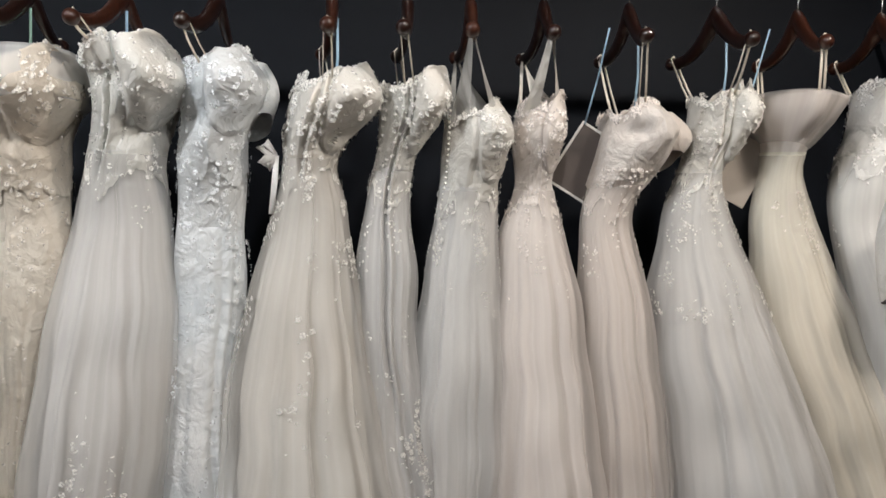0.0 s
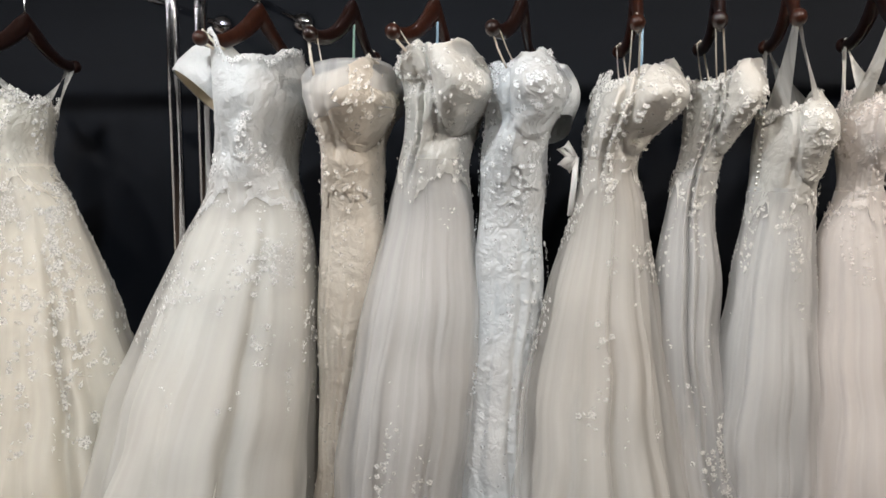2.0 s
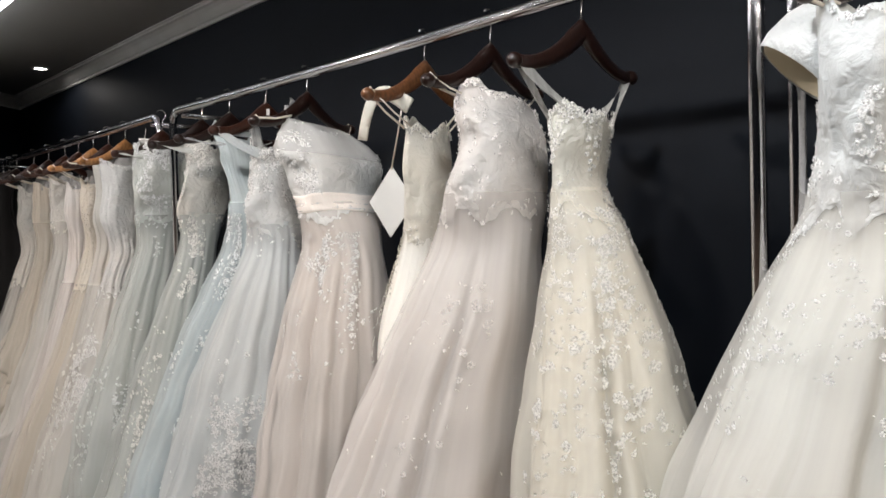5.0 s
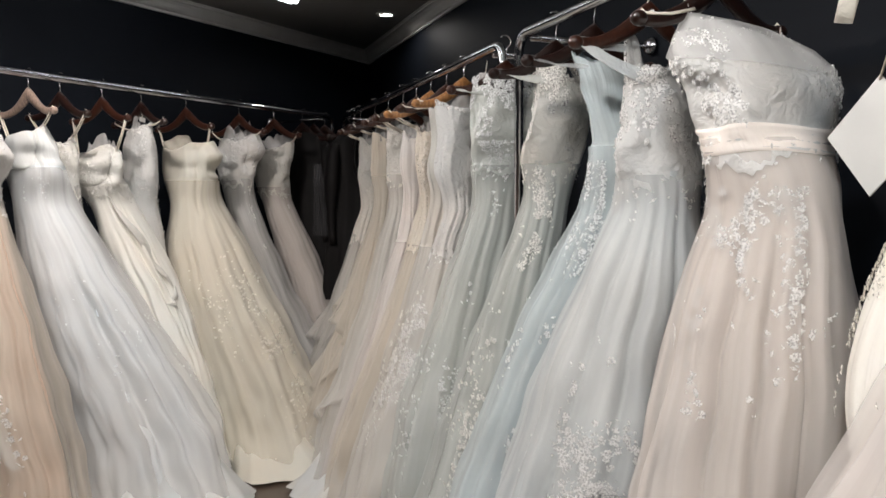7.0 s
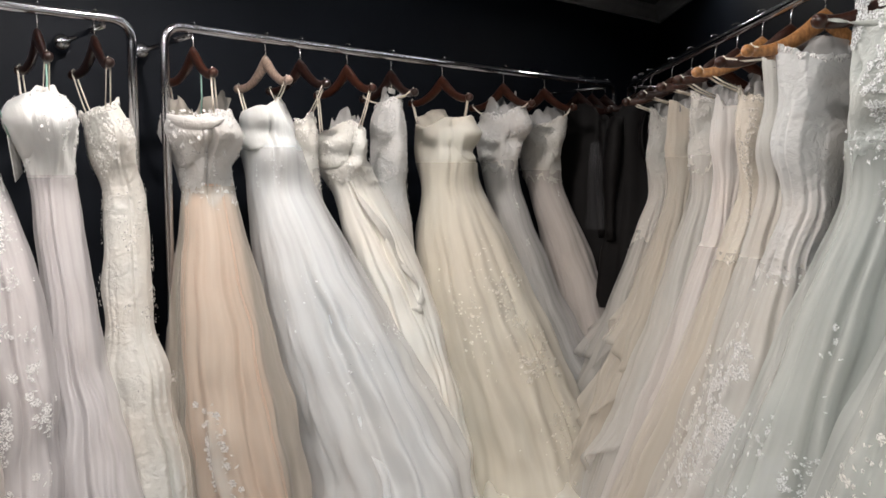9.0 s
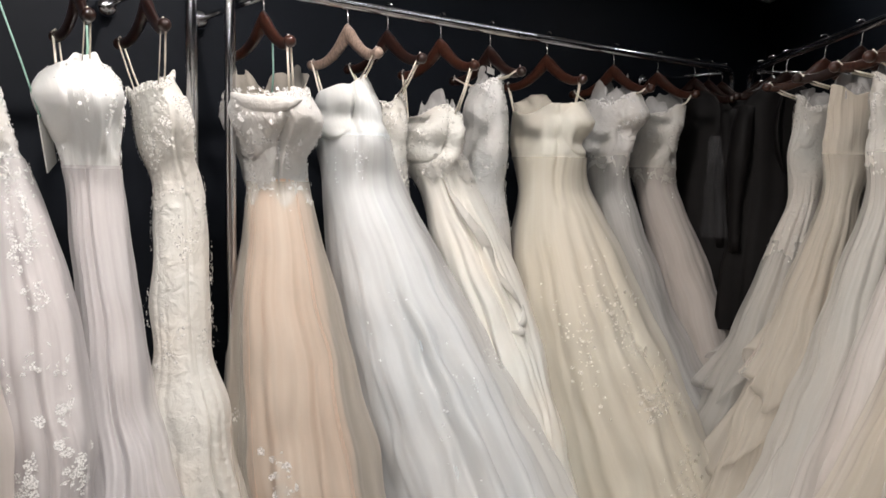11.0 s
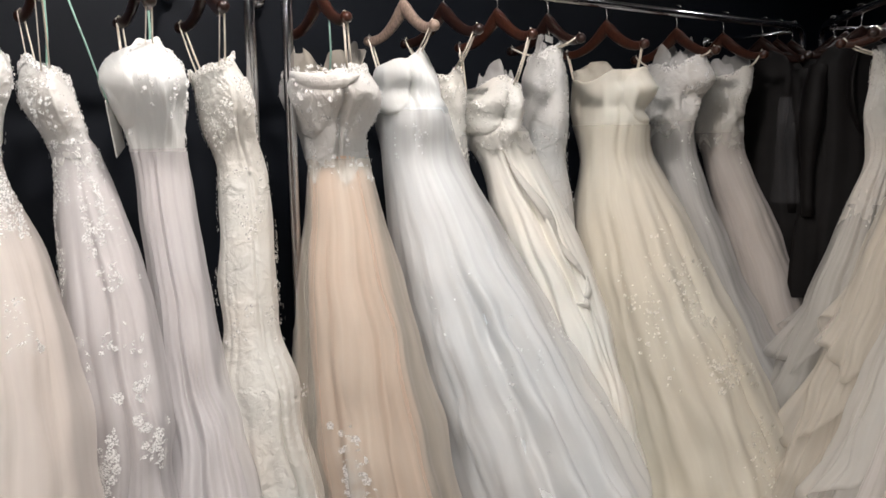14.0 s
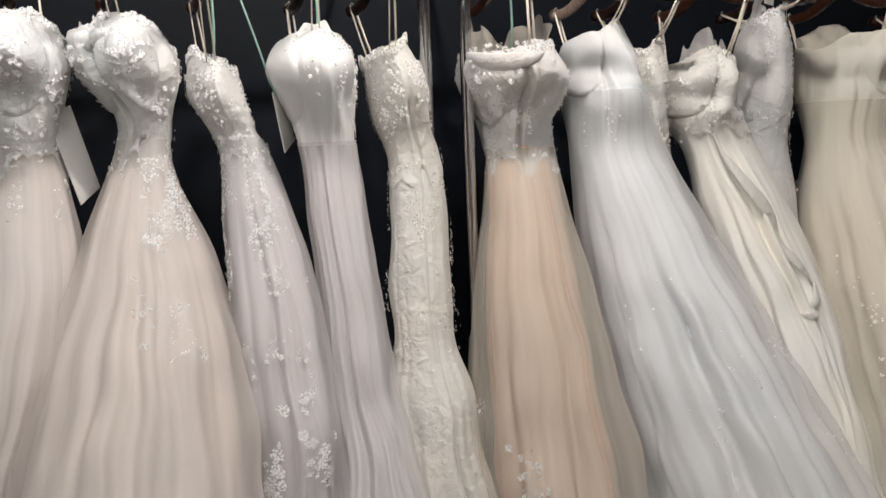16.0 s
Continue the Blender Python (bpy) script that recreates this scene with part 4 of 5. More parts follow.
dress("beaded blush-ivory dress on wide lace straps with a soft tulle skirt", "N", [(1.670, 0.502, 0.037), (1.617, 0.486, 0.053), (1.525, 0.487, 0.051), (1.446, 0.489, 0.039), (1.366, 0.479, 0.071), (1.200, 0.490, 0.091), (1.000, 0.497, 0.109), (0.800, 0.495, 0.120), (0.600, 0.491, 0.124), (0.350, 0.488, 0.127), (0.070, 0.488, 0.127)],
      full=0.6, seed=10, bust=((.9, .6, .10), ), slits=((1.3, 1.35, .1, -.2, .10), (1.0, 1.35, .1, -.2, .07)), skirt=("rose", "tulle"), bodice=("blush", "lace"), face=.4, folds=9, amp=.06, yaw=-3, tone="dark", lace=((1.66, 1.2, 1.4, 2.0, 420, .011), ), straps=("ivory", "lace"))
dress("blush tulle dress with its padded bodice folded to one side", "N", [(1.664, 0.707, 0.046), (1.608, 0.737, 0.083), (1.541, 0.726, 0.079), (1.460, 0.684, 0.051), (1.393, 0.658, 0.052), (1.200, 0.680, 0.072), (1.000, 0.696, 0.083), (0.800, 0.703, 0.086), (0.600, 0.703, 0.085), (0.350, 0.703, 0.085), (0.070, 0.703, 0.085)],
      full=0.6, seed=11, cord="blue", slits=((1.3, 1.5, .1, .05, .10), (2.2, 1.2, .1, .1, .08)), spare=(.775, -.03, 1.575, .075, .05, .06), crumple=2.4, skirt=("blush", "tulle"), bodice=("blush", "lace"), face=.2, folds=9, amp=.06, yaw=-4, tone="dark", lace=((1.50, 1.25, 1.4, 1.6, 120, .012), ))
dress("strapless ivory lace dress with a full tulle skirt", "N", [(1.699, 0.923, 0.047), (1.639, 0.928, 0.055), (1.558, 0.917, 0.048), (1.489, 0.889, 0.039), (1.407, 0.884, 0.069), (1.200, 0.909, 0.118), (1.000, 0.941, 0.152), (0.800, 0.981, 0.172), (0.600, 1.010, 0.179), (0.350, 1.034, 0.184), (0.070, 1.034, 0.184)],
      full=0.7, seed=12, cord="blue", bust=((.75, .6, .28), ), slits=((1.75, 1.68, 1.45, 0, .14), (1.0, 1.4, .1, -.1, .10), (1.6, 1.35, .1, .05, .10), (2.2, 1.3, .1, .15, .08)), sheer=.034, skirt=("pearl", "tulle"), bodice=("ivory", "lace"), face=.3, folds=12, amp=.09, yaw=2, tone="dark", lace=((1.68, 1.48, 1.5, 2.0, 200, .012), (1.48, 1.15, 1.3, 2.2, 360, .015)))
dress("cream tulle dress with a pleated blush frill at the neckline", "N", [(1.670, 1.130, 0.093), (1.601, 1.112, 0.067), (1.533, 1.100, 0.036), (1.464, 1.099, 0.048), (1.367, 1.111, 0.077), (1.200, 1.150, 0.100), (1.000, 1.202, 0.114), (0.800, 1.262, 0.114), (0.600, 1.305, 0.108), (0.350, 1.338, 0.108), (0.070, 1.338, 0.108)],
      full=0.7, seed=13, slits=((1.2, 1.5, .1, -.1, .10), ), skirt=("cream", "tulle"), wisps=((-.6, 1.2, .06), ), bodice=("blush", "tulle"), face=2.6, folds=12, amp=.08, yaw=-8, tone="red", cuff="rose", lace=((1.45, 1.3, 1.5, 1.0, 60, .014), ))
dress("white satin dress with a heavy moulded bodice", "N", [(1.709, 1.350, 0.042), (1.619, 1.351, 0.053), (1.535, 1.330, 0.053), (1.437, 1.327, 0.077), (1.200, 1.382, 0.092), (1.000, 1.409, 0.100), (0.800, 1.419, 0.104), (0.600, 1.416, 0.105), (0.350, 1.412, 0.105), (0.070, 1.412, 0.105)],
      full=0.6, seed=14, skirt=("white", "tulle"), bodice=("white", "lace"), face=2.6, folds=10, amp=.06, spare=(1.30, -.24, 1.36, .10, .07, .13), yaw=-8, tone="red", lace=((1.7, 1.3, 1.9, 2.0, 200, .014), ))
dress("cream ball gown on thin straps covered in raised flowers", "N", [(1.684, -1.477, 0.051), (1.608, -1.486, 0.045), (1.501, -1.496, 0.046), (1.430, -1.473, 0.079), (1.200, -1.425, 0.140), (1.000, -1.383, 0.181), (0.800, -1.341, 0.210), (0.600, -1.306, 0.227), (0.350, -1.285, 0.235), (0.070, -1.285, 0.235)],
      full=0.8, seed=15, slits=((1.0, 1.42, .1, -.15, .20), (.6, 1.4, .1, -.1, .12), (1.9, 1.3, .1, .1, .08)), skirt=("cream", "tulle"), bodice=("cream", "lace"), face=1.2, folds=9, amp=.06, yaw=-4, tone="dark", lace=((1.68, 1.44, 1.2, 2.2, 240, .013), (1.46, .5, 1.1, 2.2, 420, .022), (1.40, .6, .8, .7, 120, .022), (1.2, .5, 1.0, 1.2, 22, .036)), straps=("ivory", "tulle"), lace_tint="ivory")
dress("strapless white lace dress with a full blush tulle skirt", "N", [(1.762, -1.758, 0.060), (1.688, -1.735, 0.076), (1.606, -1.723, 0.079), (1.509, -1.745, 0.093), (1.427, -1.776, 0.126), (1.200, -1.833, 0.183), (1.000, -1.870, 0.219), (0.800, -1.894, 0.243), (0.600, -1.906, 0.252), (0.350, -1.908, 0.253), (0.070, -1.908, 0.253)],
      full=0.8, seed=16, slits=((1.55, 1.4, .05, 0, .10), (.95, 1.4, .05, -.05, .14), (2.2, 1.3, .05, .15, .07)), hollows=((1.6, .6, .5, .2, -.15, .2), ), skirt=("rose", "tulle"), bodice=("rose", "lace"), face=1.0, folds=9, amp=.07, yaw=-1, tone="dark", lace=((1.74, 1.40, 1.1, 2.4, 200, .013), (1.3, .8, 1.1, 1.0, 36, .024)))
dress("cream halter-neck lace dress with a short train", "N", [(1.725, -2.005, 0.039), (1.584, -2.001, 0.041), (1.446, -2.031, 0.043), (1.303, -2.065, 0.058), (1.187, -2.085, 0.076), (1.087, -2.078, 0.091), (0.883, -2.026, 0.072), (0.697, -1.991, 0.064), (0.070, -1.939, 0.051)],
      full=0.5, seed=17, skirt=("ivory", "satin"), bodice=("cream", "lace"), face=2.4, folds=7, amp=.06, yaw=4, tone="tan", lace=((1.4, 1.05, 2.4, .9, 120, .014), ), halter=1)
dress("one-shoulder blush dress with a satin sash and flower applique", "N", [(1.780, -2.582, 0.046), (1.685, -2.480, 0.095), (1.616, -2.445, 0.092), (1.517, -2.432, 0.081), (1.451, -2.411, 0.110), (1.200, -2.396, 0.165), (1.000, -2.379, 0.184), (0.800, -2.357, 0.181), (0.600, -2.332, 0.158), (0.350, -2.318, 0.158), (0.070, -2.318, 0.158)],
      full=0.9, seed=18, slits=((1.1, 1.46, .05, .03, .14), (.65, 1.46, .05, -.03, .14), (.2, 1.46, .05, -.1, .12), (1.7, 1.4, .05, .1, .10)), peak=((2.3, .05, .7), ), crumple=2.4, hollows=((1.3, .45, .5, .14, -.12, 0), ), skirt=("blush", "tulle"), bodice=("pearl", "lace"), face=1.9, folds=9, amp=.07, yaw=4, tone="dark", belt="blush", lace=((1.74, 1.48, 1.2, 2.4, 520, .022), (1.42, 1.0, 1.35, .7, 110, .024), (1.42, .95, .45, .5, 70, .022)), wisps=((2.0, 3.6, .05), ), cuff="pearl")
dress("ice-white sleeveless dress with a lace shoulder strap", "N", [(1.739, -2.841, 0.036), (1.642, -2.790, 0.048), (1.549, -2.785, 0.058), (1.457, -2.790, 0.085), (1.200, -2.815, 0.150), (1.000, -2.830, 0.180), (0.800, -2.840, 0.200), (0.600, -2.850, 0.210), (0.350, -2.850, 0.210), (0.070, -2.850, 0.210)],
      full=0.75, seed=19, sheer=.045, slits=((1.1, 1.5, .1, .1, .10), (.6, 1.5, .1, -.1, .12), (.1, 1.5, .1, .1, .10)), peak=((2.4, .06, .6), ), loose=1.6, crumple=2.4, skirt=("ice", "lace"), bodice=("pearl", "lace"), face=2.6, folds=9, amp=.08, yaw=1, tone="red", lace=((1.72, 1.35, .8, 1.6, 260, .02), (.95, .45, .8, .7, 220, .026)), straps=("ice", "lace"))
dress("pale ice-blue satin and tulle dress with a beaded waist", "N", [(1.806, -3.106, 0.043), (1.677, -3.013, 0.045), (1.538, -2.983, 0.043), (1.459, -2.993, 0.055), (1.200, -3.082, 0.109), (1.000, -3.129, 0.140), (0.800, -3.158, 0.163), (0.600, -3.168, 0.177), (0.350, -3.154, 0.182), (0.070, -3.154, 0.182)],
      full=0.75, seed=20, lace_tint="ice", sheer=.045, slits=((1.1, 1.5, .1, .1, .10), (.6, 1.5, .1, -.1, .12), (.1, 1.5, .1, .1, .10)), peak=((2.2, .03, .6), ), loose=1.6, crumple=2.4, skirt=("aqua", "lace"), bodice=("aqua", "tulle"), face=2.4, folds=9, amp=.08, yaw=0, tone="dark", lace=((1.5, 1.15, .8, 1.2, 260, .018), (1.0, .5, .8, .9, 160, .022)), straps=("ice", "tulle"))
dress("ivory lace dress with a pale green tulle skirt", "N", [(1.800, -3.333, 0.037), (1.678, -3.285, 0.053), (1.508, -3.359, 0.057), (1.200, -3.439, 0.086), (1.000, -3.469, 0.107), (0.800, -3.483, 0.131), (0.600, -3.480, 0.156), (0.350, -3.453, 0.190), (0.070, -3.453, 0.190)],
      full=0.75, seed=21, sheer=.045, slits=((1.1, 1.5, .1, .1, .10), (.6, 1.5, .1, -.1, .12), (.1, 1.5, .1, .1, .10)), wisps=((2.0, 3.8, .05), ), loose=1.6, crumple=2.4, skirt=("mint", "lace"), bodice=("ivory", "lace"), face=2.4, folds=9, amp=.08, yaw=-2, tone="dark", lace=((1.80, 1.55, .9, 2.0, 300, .022), (1.5, 1.2, .6, .6, 140, .02), (1.0, .4, .8, .8, 160, .022)), straps=("ivory", "lace"))
dress("pale mint tulle dress with a lace bodice", "N", [(1.803, -3.705, 0.068), (1.658, -3.669, 0.074), (1.518, -3.739, 0.073), (1.200, -3.817, 0.112), (1.000, -3.836, 0.133), (0.800, -3.833, 0.151), (0.600, -3.819, 0.163), (0.350, -3.806, 0.172), (0.070, -3.806, 0.172)],
      full=0.75, seed=22, lace_tint="ice", sheer=.045, slits=((1.1, 1.5, .1, .1, .10), (.6, 1.5, .1, -.1, .12), (.1, 1.5, .1, .1, .10)), wisps=((2.0, 3.8, .05), ), loose=1.6, crumple=2.4, skirt=("mint", "lace"), bodice=("mint", "lace"), face=2.4, folds=9, amp=.08, yaw=-3, tone="red", lace=((1.82, 1.62, .9, 2.2, 420, .024), (1.6, 1.3, .7, .6, 120, .02), (.9, .3, .8, .7, 160, .026)), straps=("mint", "lace"))
dress("pearl-grey lace dress with a plain tulle skirt", "N", [(1.782, -4.119, 0.063), (1.585, -4.119, 0.060), (1.200, -4.173, 0.087), (1.000, -4.166, 0.106), (0.800, -4.135, 0.128), (0.600, -4.080, 0.152), (0.350, -4.030, 0.172), (0.070, -4.030, 0.172)],
      full=0.95, seed=23, sheer=.045, loose=.6, slits=((1.2, 1.7, .1, .1, .14), (.6, 1.5, .1, -.1, .14), (.1, 1.5, .1, .1, .12)), skirt=("grey", "lace"), bodice=("pearl", "lace"), yaw=0, tone="light", face=1.8, lace=((.95, .5, .9, .7, 200, .034), ), folds=9, amp=.10, crumple=2.4, wisps=((2.2, 4.2, .09), (-.8, .8, .06)), petticoat="pearl")
dress("grey-white tulle dress with long pleats", "N", [(1.782, -4.328, 0.044), (1.585, -4.326, 0.044), (1.200, -4.351, 0.075), (1.000, -4.345, 0.093), (0.800, -4.325, 0.112), (0.600, -4.291, 0.132), (0.350, -4.261, 0.149), (0.070, -4.261, 0.149)],
      full=0.95, seed=24, loose=.6, slits=((1.2, 1.7, .1, .1, .14), (.6, 1.5, .1, -.1, .14), (.1, 1.5, .1, .1, .12)), skirt=("grey", "tulle"), bodice=("grey", "tulle"), yaw=-1, tone="red", face=1.8, lace=((.8, .3, .9, .7, 160, .03), ), folds=9, amp=.10, crumple=2.4, wisps=((2.2, 4.2, .09), (-.8, .8, .06)), petticoat="pearl")
dress("beaded champagne lace dress with a slim tulle skirt", "N", [(1.718, -4.536, 0.037), (1.551, -4.531, 0.040), (1.200, -4.526, 0.080), (1.000, -4.521, 0.102), (0.800, -4.513, 0.124), (0.600, -4.504, 0.145), (0.350, -4.494, 0.164), (0.070, -4.494, 0.164)],
      full=0.95, seed=25, loose=.6, slits=((1.2, 1.7, .1, .1, .14), (.6, 1.5, .1, -.1, .14), (.1, 1.5, .1, .1, .12)), skirt=("champagne", "tulle"), bodice=("champagne", "lace"), yaw=-4, tone="light", face=1.8, lace=((1.66, 1.0, .9, .6, 300, .010), ), folds=9, amp=.10, crumple=2.4, wisps=((2.2, 4.2, .09), (-.8, .8, .06)), petticoat="pearl")
dress("soft white tulle dress with a strapless bodice", "N", [(1.718, -4.754, 0.040), (1.551, -4.752, 0.044), (1.200, -4.755, 0.078), (1.000, -4.746, 0.096), (0.800, -4.730, 0.114), (0.600, -4.706, 0.132), (0.350, -4.679, 0.147), (0.070, -4.679, 0.147)],
      full=0.95, seed=26, loose=.6, slits=((1.2, 1.7, .1, .1, .14), (.6, 1.5, .1, -.1, .14), (.1, 1.5, .1, .1, .12)), skirt=("rose", "tulle"), bodice=("rose", "tulle"), yaw=0, tone="red", face=1.8, lace=(), folds=9, amp=.10, crumple=2.4, wisps=((2.2, 4.2, .09), (-.8, .8, .06)), petticoat="pearl")
dress("white dress with fine ribbon straps and tiered skirt", "N", [(1.755, -4.971, 0.045), (1.523, -4.974, 0.052), (1.200, -4.982, 0.083), (1.000, -4.973, 0.100), (0.800, -4.952, 0.117), (0.600, -4.920, 0.133), (0.350, -4.863, 0.152), (0.070, -4.863, 0.152)],
      full=0.95, seed=27, tiers=(.62, ), loose=.6, slits=((1.2, 1.7, .1, .1, .14), (.6, 1.5, .1, -.1, .14), (.1, 1.5, .1, .1, .12)), skirt=("grey", "tulle"), bodice=("grey", "lace"), yaw=0, tone="red", face=1.8, lace=((1.7, 1.45, 1.8, 1.4, 120, .012), ), folds=9, amp=.10, crumple=2.4, wisps=((2.2, 4.2, .09), (-.8, .8, .06)), petticoat="pearl")
dress("champagne organza dress with ruffled tiers", "N", [(1.755, -5.252, 0.048), (1.523, -5.286, 0.051), (1.200, -5.323, 0.080), (1.000, -5.322, 0.098), (0.800, -5.303, 0.115), (0.600, -5.266, 0.132), (0.350, -5.195, 0.152), (0.070, -5.195, 0.152)],
      full=0.95, seed=28, loose=.6, slits=((1.2, 1.7, .1, .1, .14), (.6, 1.5, .1, -.1, .14), (.1, 1.5, .1, .1, .12)), skirt=("champagne", "tulle"), bodice=("champagne", "tulle"), yaw=-1, tone="dark", face=1.8, lace=(), tiers=(.95, .70, .45), folds=9, amp=.10, crumple=2.4, wisps=((2.2, 4.2, .09), (-.8, .8, .06)), petticoat="pearl")
dress("ivory organza dress with a sheer veil side and ruffles", "N", [(1.743, -5.533, 0.050), (1.541, -5.594, 0.048), (1.200, -5.627, 0.082), (1.000, -5.643, 0.100), (0.800, -5.656, 0.116), (0.600, -5.663, 0.128), (0.350, -5.668, 0.137), (0.055, -5.668, 0.137)],
      full=0.95, seed=29, loose=.6, slits=((1.2, 1.7, .1, .1, .14), (.6, 1.5, .1, -.1, .14), (.1, 1.5, .1, .1, .12)), skirt=("grey", "tulle"), bodice=("grey", "lace"), yaw=-2, tone="red", face=1.8, lace=((1.72, 1.5, 1.8, 1.4, 60, .012), ), tiers=(.85, .55), folds=9, amp=.10, crumple=2.4, wisps=((2.2, 4.2, .09), (-.8, .8, .06)), petticoat="pearl")
dress("strapless lace dress with a nude-pink tulle skirt", "W", [(1.661, 0.103, 0.095), (1.581, 0.123, 0.114), (1.499, 0.130, 0.100), (1.400, 0.150, 0.083), (1.200, 0.146, 0.112), (1.000, 0.145, 0.135), (0.800, 0.149, 0.151), (0.600, 0.156, 0.161), (0.350, 0.168, 0.165), (0.070, 0.168, 0.165)],
      full=0.8, seed=30, cord="green", drape=((3.3, 1.5, 1.655, 1.63, .030, .020), ), bust=((2.95, .6, .08), ), slits=((2.0, 1.62, 1.3, 0, .14), (2.5, 1.3, .05, 0, .05), (1.7, 1.3, .05, 0, .05)), sheer=.05, veil_tint="champagne", crumple=2.4, hollows=((2.0, .5, .42, .2, -.18, .3), ), skirt=("nude", "tulle"), bodice=("pearl", "lace"), face=1.2, folds=13, amp=.05, wisps=((-1.2, .9, .105), (2.2, 3.9, .085)), yaw=0, tone="red", lace=((1.66, 1.36, 1.9, 2.2, 300, .012), (.64, .36, 2.3, .2, 40, .030)))
dress("strapless ice-white satin gown with a wide sheer skirt", "W", [(1.714, 0.384, 0.055), (1.659, 0.380, 0.068), (1.573, 0.390, 0.087), (1.450, 0.426, 0.110), (1.200, 0.493, 0.163), (1.000, 0.548, 0.200), (0.800, 0.603, 0.232), (0.600, 0.659, 0.259), (0.350, 0.730, 0.286), (0.070, 0.730, 0.286)],
      full=1.0, seed=31, waist=1.54, bust=((2.95, .62, .20), ), slits=((2.2, 1.66, 1.4, 0, .10), (2.1, 1.2, .05, -.05, .16), (1.8, 1.05, .05, -.1, .14), (2.8, 1.2, .05, .1, .08), (1.4, 1.3, .05, 0, .06)), sheer=.034, veil_tint="white", hollows=((2.35, .42, .5, .22, -.32, 0), (1.5, .5, .12, .3, .10, .5), ), skirt=("frost", "tulle"), bodice=("ice", "tulle"), face=1.3, folds=9, amp=.07, yaw=0, tone="pale", drop=.06, petticoat="ice", lace=((1.5, 1.38, 1.6, 1.6, 60, .010), (1.1, .6, 1.4, 1.2, 90, .012)))
dress("slim ivory lace dress half hidden behind a satin gown", "W", [(1.667, 0.532, 0.041), (1.577, 0.537, 0.045), (1.468, 0.550, 0.044), (1.200, 0.568, 0.069), (1.000, 0.582, 0.069), (0.800, 0.596, 0.069), (0.600, 0.611, 0.069), (0.350, 0.629, 0.069), (0.070, 0.629, 0.069)],
      full=0.4, seed=32, skirt=("pearl", "tulle"), bodice=("ivory", "lace"), face=1.5, folds=7, amp=.06, yaw=3, tone="dark", lace=((1.62, 1.4, 1.5, 2.0, 120, .011), ))
dress("ivory satin gown with a lace bodice and a folded overskirt", "W", [(1.649, 0.748, 0.053), (1.563, 0.715, 0.085), (1.469, 0.729, 0.098), (1.392, 0.787, 0.103), (1.200, 0.862, 0.127), (1.000, 0.929, 0.135), (0.800, 0.984, 0.138), (0.600, 1.027, 0.135), (0.350, 1.064, 0.125), (0.070, 1.064, 0.125)],
      full=0.9, seed=33, bust=((2.95, .75, .2), ), crumple=2.4, slits=((2.3, 1.5, .7, -.55, .20), (1.9, 1.45, .9, -.35, .16), (2.6, 1.3, .1, -.1, .12)), drape=((2.2, 1.4, 1.42, .98, .02, .018), (1.3, 1.9, .99, .90, .03, .013)), hollows=((2.2, .4, .5, .25, -.18, 0), ), skirt=("ivory", "satin"), bodice=("ivory", "lace"), face=2.2, folds=6, amp=.10, wisps=((-1.2, .9, .105), (2.2, 3.9, .085)), yaw=1, tone="red", drop=.05, lace=((1.62, 1.42, 1.6, 2.0, 120, .011), ))
dress("slim silver-beaded lace dress on thin ribbon straps", "W", [(1.777, 0.970, 0.034), (1.687, 0.947, 0.054), (1.490, 0.961, 0.061), (1.288, 0.986, 0.065), (1.145, 1.002, 0.061), (0.768, 1.045, 0.068), (0.171, 1.073, 0.075), (0.070, 1.075, 0.076)],
      full=0.4, seed=34, skirt=("pearl", "lace"), bodice=("pearl", "lace"), face=1.5, folds=9, amp=.06, wisps=((2.6, 4.2, .07), ), yaw=-3, tone="dark", lace=((1.75, 1.2, 1.5, 1.6, 360, .010), ))
dress("strapless cream satin gown with a wide tulle skirt", "W", [(1.692, 1.256, 0.087), (1.598, 1.262, 0.094), (1.472, 1.290, 0.112), (1.386, 1.317, 0.141), (1.200, 1.340, 0.203), (1.000, 1.370, 0.241), (0.800, 1.405, 0.267), (0.600, 1.446, 0.282), (0.350, 1.500, 0.300), (0.030, 1.510, 0.320)],
      full=1.0, seed=35, flare=.15, waist=1.50, bust=((1.45, .62, .17), ), slits=((2.3, 1.64, 1.3, 0, .08), (2.15, 1.35, .05, .05, .10), (1.7, 1.35, .05, -.1, .10), (2.7, 1.3, .05, .1, .06)), wisps=((-1.9, .4, .10), (2.4, 4.0, .09)), hollows=((1.3, .35, .5, .2, -.18, 0), (2.0, .5, .1, .4, .08, 0), ), skirt=("cream", "tulle"), veil_tint="butter", bodice=("cream", "tulle"), face=1.5, folds=9, amp=.06, yaw=1, tone="red", drop=.015, petticoat="cream", lace=((.95, .3, 1.9, .6, 160, .020), (1.1, .7, 2.3, .5, 50, .016)))
dress("pearl dress with lace edging and beaded side panel", "W", [(1.767, 1.642, 0.066), (1.654, 1.619, 0.082), (1.518, 1.616, 0.062), (1.382, 1.647, 0.081), (1.200, 1.697, 0.087), (1.000, 1.761, 0.089), (0.800, 1.833, 0.099), (0.600, 1.910, 0.114), (0.350, 1.952, 0.127), (0.057, 1.952, 0.127)],
      full=1.0, seed=36, bust=((1.5, .6, .12), ), crumple=2.4, hollows=((1.8, .45, .4, .2, -.18, 0), ), skirt=("pearl", "tulle"), bodice=("pearl", "lace"), petticoat="pearl", face=1.2, folds=9, amp=.07, wisps=((-1.2, .9, .105), (2.2, 3.9, .085)), yaw=2, tone="red", lace=((1.75, 1.6, 1.5, 2.0, 140, .013), (1.38, 1.12, 1.6, .5, 120, .012)))
